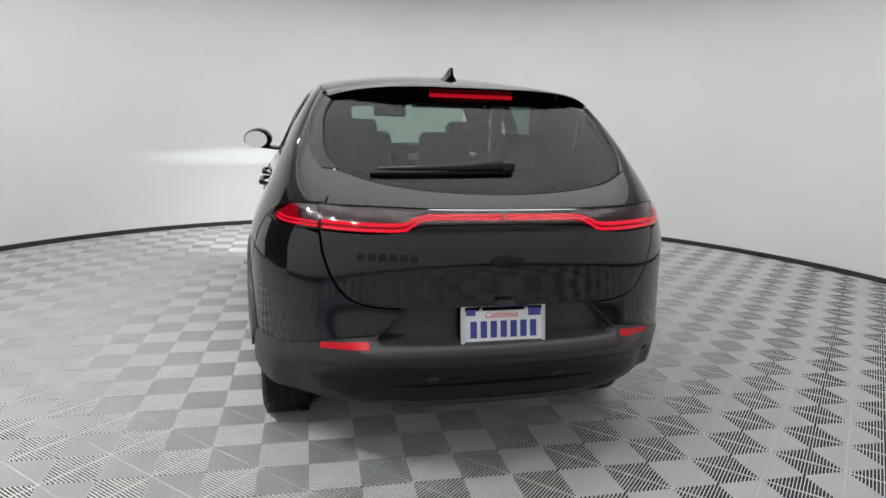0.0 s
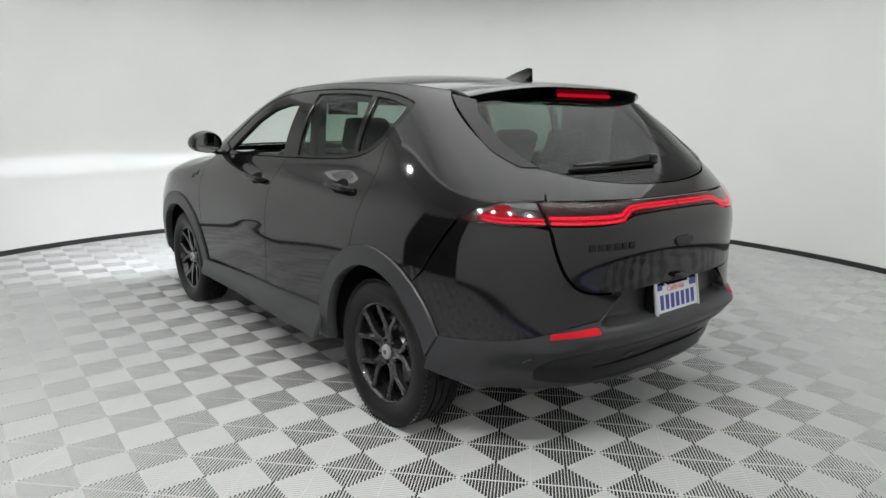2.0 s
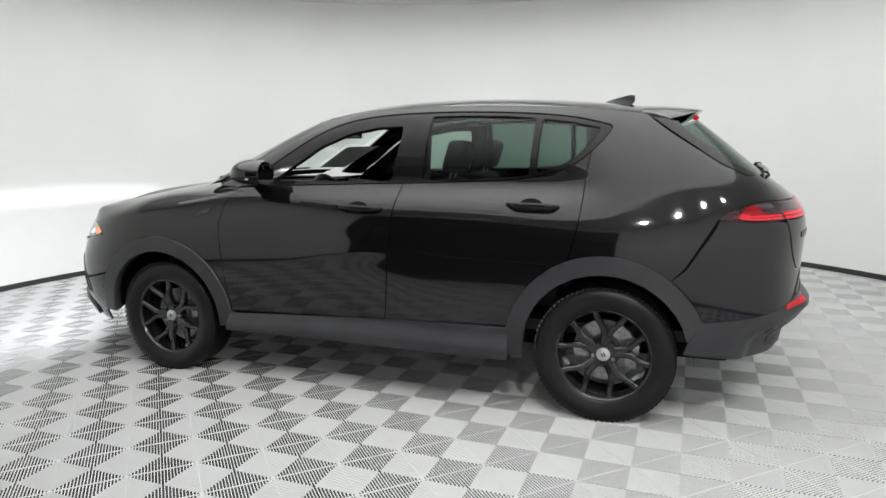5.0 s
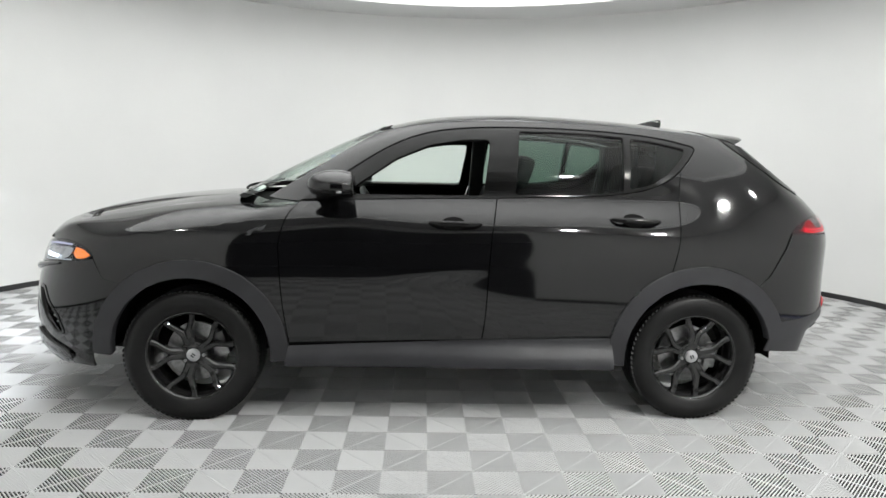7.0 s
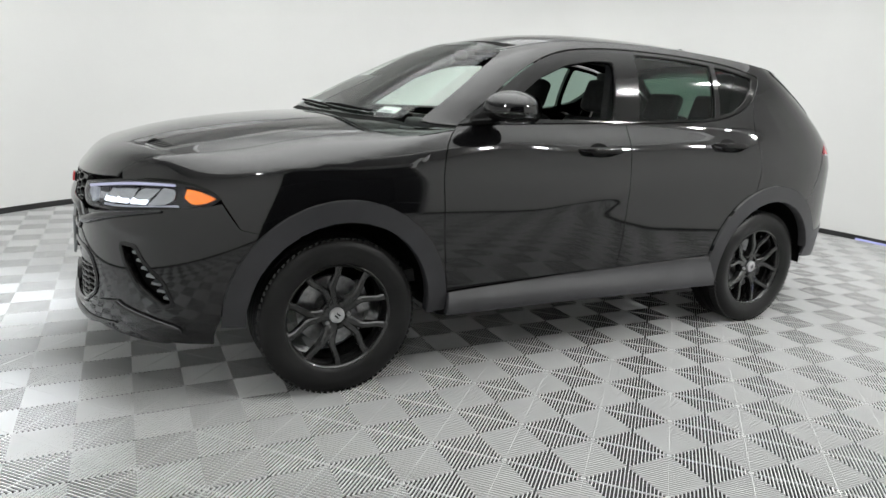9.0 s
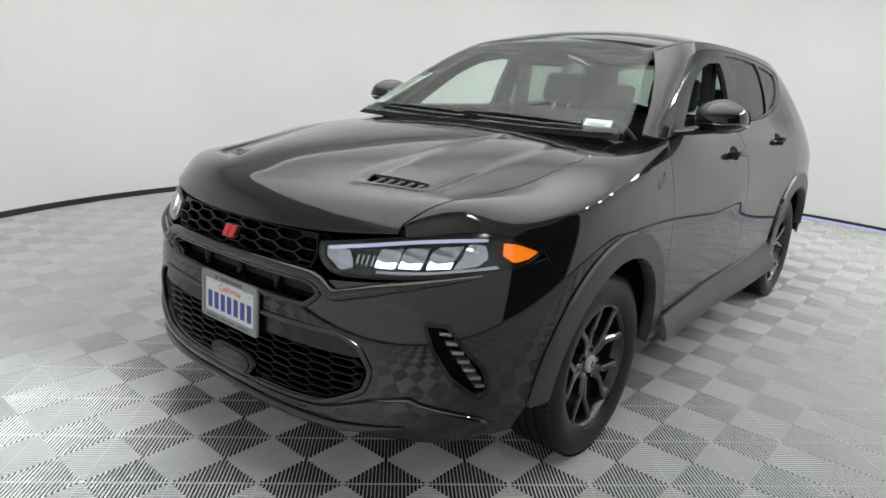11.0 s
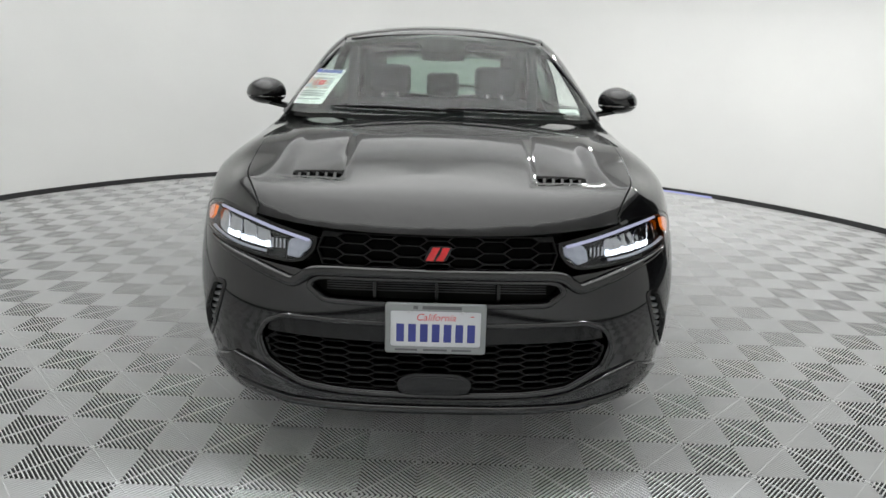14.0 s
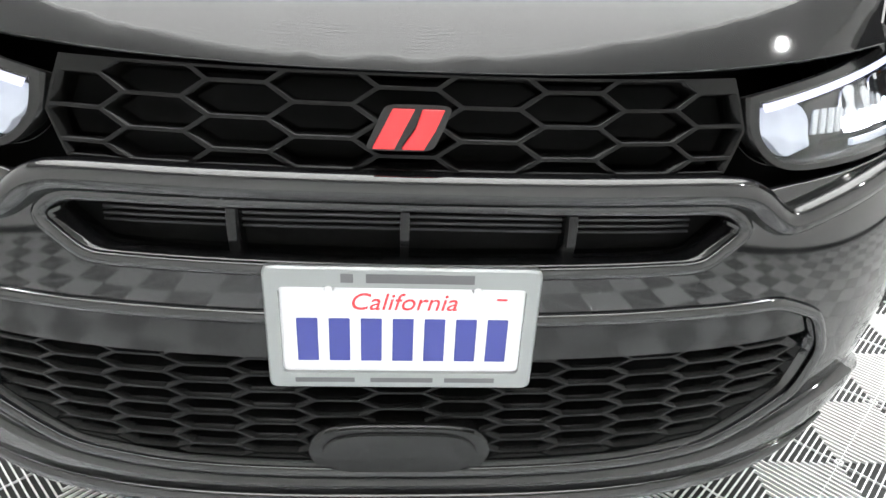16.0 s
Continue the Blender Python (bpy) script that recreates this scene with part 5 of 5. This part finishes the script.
# ---------------------------------------------------------------- plates
def letters(text, size, m, mat, parent, name):
    """Readable word as a thin mesh."""
    cu = bpy.data.curves.new(name, "FONT")
    cu.body, cu.size, cu.align_x, cu.align_y, cu.extrude, cu.shear = text, size, "CENTER", "CENTER", 0.0004, 0.25
    tmp = bpy.data.objects.new(name, cu)
    scene.collection.objects.link(tmp)
    me = bpy.data.meshes.new_from_object(tmp.evaluated_get(bpy.context.evaluated_depsgraph_get()))
    bpy.data.objects.remove(tmp)
    me.materials.clear()
    ob = part(name, me, mat, parent)
    ob.matrix_basis = m
    return ob


def plate(name, m, border, label, rear):
    """Plate lying in its x-y plane, z towards the viewer."""
    p = new(name)
    p.parent = car
    p.matrix_basis = m
    tagged(p, label)
    bm = bmesh.new()
    box(bm, (-0.155, -0.078, -0.001), (0.155, 0.078, 0.001))
    part("plate_sheet", soft(bm, 0.0008, 1), PLATE, p, "white plate")
    fr = bmesh.new()
    o = [(-0.168, -0.090), (0.168, -0.090), (0.168, 0.088), (-0.168, 0.088)]
    lo, hi, sd = (0.018, 0.018, 0.014) if rear else (0.024, 0.027, 0.018)
    i = [(-0.168 + sd, -0.090 + lo), (0.168 - sd, -0.090 + lo), (0.168 - sd, 0.088 - hi), (-0.168 + sd, 0.088 - hi)]
    ro, ri = rounded(o, 0.012, 5), rounded(i, 0.008, 5)
    for z in (0.007,):
        vo = [fr.verts.new((x, y, 0.004)) for x, y in ro]
        vm = [fr.verts.new((x * 0.985, y * 0.97, z)) for x, y in ro]
        vi = [fr.verts.new((x, y, z)) for x, y in ri]
        vb = [fr.verts.new((x, y, 0.0)) for x, y in ri]
        vq = [fr.verts.new((x, y, -0.004)) for x, y in ro]
        n = len(ro)
        for a, b in ((vq, vo), (vo, vm), (vm, vi), (vi, vb)):
            for k in range(n):
                fr.faces.new((a[k], a[(k + 1) % n], b[(k + 1) % n], b[k]))
    bmesh.ops.recalc_face_normals(fr, faces=fr.faces[:])
    part("plate_frame", fr, border, p, "plain metal plate frame")
    # characters stand as plain bars
    for k in range(7):
        bm = bmesh.new()
        x = -0.118 + 0.0395 * k
        box(bm, (x - 0.013, -0.050, 0.001), (x + 0.013, 0.014, 0.0022))
        part("number_bar", soft(bm, 0.0015, 1), INK_BLUE, p, smooth=False)
    letters("California", 0.034, pose(0.0 if not rear else -0.01, 0.037, 0.0014), INK_RED, p, "state_name")
    for x0, x1 in ((-0.075, -0.06), (-0.045, 0.085)):
        bm = bmesh.new()
        box(bm, (x0, 0.068, 0.0068), (x1, 0.080, 0.0078))
        part("frame_bar", bm, INK_GREY if not rear else INK_BLUE, p, smooth=False)
    for x0, x1 in ((-0.135, -0.06), (-0.04, 0.04), (0.055, 0.12)):
        bm = bmesh.new()
        box(bm, (x0, -0.080, 0.0068), (x1, -0.073, 0.0074))
        part("frame_bar", bm, INK_GREY, p, smooth=False)
    for x in (-0.09, 0.09):
        part("screw", revolve([(0.0, 0.0085), (0.005, 0.008), (0.007, 0.002)], 14, "z"), SILVER, p).matrix_basis = pose(x, 0.058, 0)
    bm = bmesh.new()
    if rear:
        box(bm, (0.10, 0.03, 0.001), (0.15, 0.066, 0.002))
        part("sticker", bm, INK_BLUE, p, smooth=False)
        bm = bmesh.new()
        box(bm, (-0.148, 0.036, 0.001), (-0.11, 0.064, 0.002))
        part("sticker", bm, INK_BLUE, p, smooth=False)
    else:
        box(bm, (0.115, 0.042, 0.001), (0.128, 0.0445, 0.002))
        part("sticker", bm, INK_RED, p, smooth=False)
    return p


plate("front_plate", pose(2.338, 0, 0.582, 88, 0, 90) @ Matrix.Scale(0.94, 4), PLATE_FRAME, "white front plate in a grey metal frame", False)
plate("rear_plate", pose(-2.303, 0, 0.695, 80, 0, -90) @ Matrix.Scale(0.97, 4), PLATE_FRAME_PALE, "white rear plate in a silver frame", True)
pb = bmesh.new()
box(pb, (2.285, -0.13, 0.52), (2.332, 0.13, 0.64))
part("plate_holder", soft(pb, 0.006), MATT_BLACK, car)
pb = bmesh.new()
box(pb, (-2.295, -0.165, 0.61), (-2.25, 0.165, 0.785))
part("plate_holder", soft(pb, 0.008), MATT_BLACK, car)
pb = bmesh.new()
box(pb, (-2.335, -0.03, 0.775), (-2.27, 0.03, 0.79))
part("gate_button", soft(pb, 0.004), CLAD, car)

# ---------------------------------------------------------------- papers on the windscreen
sheet_out = [sy(-0.685, 1.380), sy(-0.497, 1.374), sy(-0.575, 1.214), sy(-0.745, 1.206)]
notice = panel("window_notice", sheet_out, screen, PAPER, car, "white printed notice behind the windscreen", lift=-0.010, depth=0, step=0.05)[0]


def on_notice(u0, v0, u1, v1, mat, name):
    def at(u, v):
        a, b, c, d = (Vector(q) for q in sheet_out)
        p = a.lerp(b, u).lerp(d.lerp(c, u), v)
        return (p.x, p.y)
    panel(name, [at(u0, v0), at(u1, v0), at(u1, v1), at(u0, v1)], screen, mat, notice, lift=-0.008, depth=0, step=0.05)


PRINT_BLUE = material("print_blue", (0.05, 0.09, 0.35), 0.6)
PRINT_TAN = vary(material("print_tan", (0.5, 0.4, 0.25), 0.6), 30, (0.55, 0.35, 0.2), (0.3, 0.45, 0.6))
PRINT_GREY = material("print_grey", (0.35, 0.36, 0.38), 0.6)
on_notice(0.04, 0.02, 0.96, 0.12, PRINT_BLUE, "print_bar")
on_notice(0.12, 0.26, 0.9, 0.58, PRINT_TAN, "print_patch")
on_notice(0.4, 0.33, 0.75, 0.48, RED_PAINT, "print_patch")
for v in (0.16, 0.64, 0.70, 0.76, 0.86):
    on_notice(0.1, v, 0.9, v + 0.03, PRINT_GREY, "print_bar")
tag = panel("window_sticker", [sy(0.56, 1.222), sy(0.66, 1.219), sy(0.675, 1.177), sy(0.578, 1.180)], screen, PAPER, car, "small white sticker behind the windscreen", lift=-0.010, depth=0, step=0.05)[0]
panel("print_bar", [sy(0.585, 1.206), sy(0.645, 1.204), sy(0.65, 1.194), sy(0.59, 1.196)], screen, PRINT_GREY, tag, lift=-0.008, depth=0, step=0.05)

# ---------------------------------------------------------------- cabin
cb = bmesh.new()
box(cb, (-1.9, -0.70, 0.40), (1.0, 0.70, 0.46))
part("cabin_floor", cb, CABIN, car, smooth=False)
db = bmesh.new()
vs = box(db, (0.58, -0.70, 0.86), (1.02, 0.70, 1.10))
for v in vs:
    if v.co.z > 1 and v.co.x > 0.8:
        v.co.z = 1.13
    if v.co.z < 1 and v.co.x < 0.8:
        v.co.x = 0.72
part("dashboard", soft(db, 0.04, 3), CABIN, car, "dark dashboard")
db = bmesh.new()
box(db, (0.60, 0.20, 1.04), (0.78, 0.52, 1.155))
part("instrument_hood", soft(db, 0.03, 3), CABIN, car)
db = bmesh.new()
box(db, (0.585, -0.17, 1.05), (0.61, 0.10, 1.165))
part("centre_display", soft(db, 0.006), GLOSS, car)
db = bmesh.new()
box(db, (-0.35, -0.12, 0.45), (0.65, 0.12, 0.80))
part("centre_console", soft(db, 0.03, 3), CABIN, car)


def torus(bm, R, r, m, n=40, k=10):
    rows = []
    for i in range(n):
        a = 2 * math.pi * i / n
        rows.append([bm.verts.new(m @ Vector(((R + r * math.cos(b)) * math.cos(a), (R + r * math.cos(b)) * math.sin(a), r * math.sin(b)))) for b in [2 * math.pi * j / k for j in range(k)]])
    for i in range(n):
        for j in range(k):
            bm.faces.new((rows[i][j], rows[(i + 1) % n][j], rows[(i + 1) % n][(j + 1) % k], rows[i][(j + 1) % k]))


steer = new("steering_wheel")
steer.parent = car
tagged(steer, "dark leather steering wheel")
sm = pose(0.43, 0.36, 1.03, 0, -66, 0)
tb = bmesh.new()
torus(tb, 0.178, 0.017, sm)
bmesh.ops.recalc_face_normals(tb, faces=tb.faces[:])
part("wheel_ring", tb, CABIN, steer)
tb = bmesh.new()
box(tb, (-0.06, -0.07, -0.03), (0.06, 0.07, 0.02), sm)
part("airbag_pad", soft(tb, 0.02), CABIN, steer)
for lo, hi in (((-0.02, 0.05, -0.01), (0.02, 0.175, 0.008)), ((-0.02, -0.175, -0.01), (0.02, -0.05, 0.008)), ((-0.175, -0.015, -0.01), (-0.05, 0.015, 0.008))):
    tb = bmesh.new()
    box(tb, lo, hi, sm)
    part("wheel_spoke", soft(tb, 0.005), PLATE_FRAME, steer)


def cushion(lo, hi, m=None, r=0.05):
    bm = bmesh.new()
    box(bm, lo, hi, m)
    return soft(bm, r, 4)


for y in (0.36, -0.36):
    seat = new("front_seat")
    seat.parent = car
    tagged(seat, "black cloth front seat")
    part("seat_base", cushion((-0.20, y - 0.25, 0.50), (0.32, y + 0.25, 0.66)), SEAT, seat)
    lean = pose(-0.20, y, 0.62, 0, -18, 0)
    part("backrest", cushion((-0.07, -0.24, 0.0), (0.06, 0.24, 0.60), lean), SEAT, seat)
    part("headrest", cushion((-0.05, -0.14, 0.64), (0.05, 0.14, 0.83), lean, 0.045), SEAT, seat)
    for dy in (-0.05, 0.05):
        hb = bmesh.new()
        bmesh.ops.create_cone(hb, cap_ends=True, segments=10, radius1=0.006, radius2=0.006, depth=0.12, matrix=lean @ Matrix.Translation((0, dy, 0.62)))
        part("headrest_post", hb, SILVER, seat)
bench = new("rear_bench")
bench.parent = car
tagged(bench, "black cloth rear bench seat")
part("seat_base", cushion((-1.08, -0.62, 0.50), (-0.58, 0.62, 0.66)), SEAT, bench)
lean = pose(-1.05, 0, 0.62, 0, -20, 0)
part("backrest", cushion((-0.08, -0.62, 0.0), (0.05, 0.62, 0.58), lean), SEAT, bench)
for y in (-0.40, 0.0, 0.40):
    part("headrest", cushion((-0.05, y - 0.13, 0.60), (0.04, y + 0.13, 0.79), lean, 0.04), SEAT, bench)
mb = bmesh.new()
box(mb, (0.44, -0.12, 1.43), (0.47, 0.12, 1.50))
inner = part("cabin_mirror", soft(mb, 0.012, 3), GLOSS, car, "inside mirror")
mb = bmesh.new()
box(mb, (0.33, -0.06, 1.47), (0.42, 0.06, 1.53))
part("camera_box", soft(mb, 0.02, 3), CABIN, inner)
panel("headliner", [(0.38, -0.97), (0.38, 0.97), (-1.50, 0.97), (-1.50, -0.97)], roof, CABIN, car, lift=-0.03, depth=0, step=0.1)
for s in (1, -1):
    for x0, x1, z in ((0.10, 0.34, 1.50),):
        vb = bmesh.new()
        box(vb, (x0, s * 0.14, z), (x1, s * 0.48, z + 0.018))
        part("sun_visor", soft(vb, 0.006), CABIN, car)
    tb = bmesh.new()
    box(tb, (-0.30, s * 0.60, 0.60), (-0.20, s * 0.66, 1.52))
    for v in tb.verts:
        if v.co.z > 1.2:
            v.co.y *= 0.93
            v.co.x -= 0.04
    part("pillar_trim", soft(tb, 0.015), CABIN, car)
    tb = bmesh.new()
    box(tb, (-1.45, s * 0.47, 1.12), (-1.20, s * 0.62, 1.50))
    part("pillar_trim", soft(tb, 0.015), CABIN, car)

# headlamp beams thrown forward on the wall
for s in (1, -1):
    ld = bpy.data.lights.new("headlamp_beam", "SPOT")
    ld.energy, ld.color, ld.spot_size, ld.spot_blend, ld.shadow_soft_size = 60, (0.86, 0.93, 1.0), radians(84), 0.8, 0.02
    lo = new("headlamp_beam", ld)
    lo.parent = car
    lo.matrix_basis = Matrix.Translation((2.30, s * 0.62, 0.83)) @ pose(0, 0, 0, 90.5, 0, -90 + s * 12) @ Matrix.Diagonal((1, 0.07, 1, 1))
    # the wide low part of the beam on the floor ahead
    ld = bpy.data.lights.new("low_beam", "SPOT")
    ld.energy, ld.color, ld.spot_size, ld.spot_blend, ld.shadow_soft_size = 62, (0.92, 0.96, 1.0), radians(120), 1.0, 0.05
    lo = new("low_beam", ld)
    lo.parent = car
    lo.matrix_basis = Matrix.Translation((2.30, s * 0.60, 0.80)) @ pose(0, 0, 0, 48, 0, -90 + s * 10)

# ---------------------------------------------------------------- floor tiles
floor_bm = bmesh.new()
bmesh.ops.create_cone(floor_bm, cap_ends=True, segments=128, radius1=ROOM_R + 0.1, radius2=ROOM_R + 0.1, depth=0.1, matrix=Matrix.Translation((*ROOM_C, -0.0570)))
floor = tagged(part("floor", floor_bm, UNDER), "studio floor of light grey ribbed plastic tiles", "floor", kind="structure")


def tile_geometry():
    """Verts and faces of one tile of four cells, whose ribs run along alternate diagonals with a crossbar on the other one."""
    verts, faces = [], []
    n, cell = 22, 0.2

    def bar(corners, top=0.0, low=-0.0064):
        i = len(verts)
        verts.extend([(x, y, top) for x, y in corners] + [(x, y, low) for x, y in corners])
        faces.append((i, i + 1, i + 2, i + 3))
        faces.append((i + 7, i + 6, i + 5, i + 4))
        for k in range(4):
            l = (k + 1) % 4
            faces.append((i + l, i + k, i + 4 + k, i + 4 + l))

    def flip(p, odd, ci, cj):
        x, y = p
        return ((cell - x if odd else x) + ci * cell, y + cj * cell)

    for ci in range(2):
        for cj in range(2):
            odd = (ci + cj) % 2
            # ribs run along (1, -1): x + y is constant on each
            for k in range(n):
                mid, half = 2 * cell * (k + 0.5) / n, 2 * cell / n * 0.115
                lo, hi = mid - half, mid + half
                ends = []
                for c in (lo, hi):
                    a = (max(0, c - cell), min(cell, c))
                    ends.append((a, (a[1], a[0])))
                (a0, b0), (a1, b1) = ends
                q = [flip(p, odd, ci, cj) for p in (a0, b0, b1, a1)]
                bar(q[::-1] if odd else q)
            w = 0.0012
            q = [flip(p, odd, ci, cj) for p in ((w, 0), (cell, cell - w), (cell - w, cell), (0, w))]
            bar(q[::-1] if odd else q, -0.0016)
    return verts, faces


tile_v, tile_f = tile_geometry()
tile_mesh = mesh_from("tile", tile_v, tile_f, TILE)
turn = pose(FLOOR_O[0], FLOOR_O[1], 0, 0, 0, FLOOR_TURN)
spots = []
for i in range(-16, 17):
    for j in range(-20, 12):
        p = turn @ Vector((0.4 * i + 0.2, 0.4 * j + 0.2, 0))
        d = math.hypot(p.x - ROOM_C[0], p.y - ROOM_C[1])
        if d < ROOM_R + 0.25:
            spots.append((math.hypot(p.x, p.y - 0.9), i, j))
spots.sort()
for d, i, j in spots[:300]:
    tile = new("tile", tile_mesh)
    tile.parent = floor
    tile.matrix_basis = turn @ pose(0.4 * i, 0.4 * j, 0)
rest_v, rest_f = [], []
for d, i, j in spots[300:]:
    base = len(rest_v)
    rest_v.extend(tuple(turn @ Vector((x + 0.4 * i, y + 0.4 * j, z))) for x, y, z in tile_v)
    rest_f.extend(tuple(base + q for q in f) for f in tile_f)
rest = part("tile_field", mesh_from("tile_field", rest_v, rest_f, TILE), TILE, floor, "light grey ribbed plastic tiles along the wall")
tagged(rest, kind="stuff")
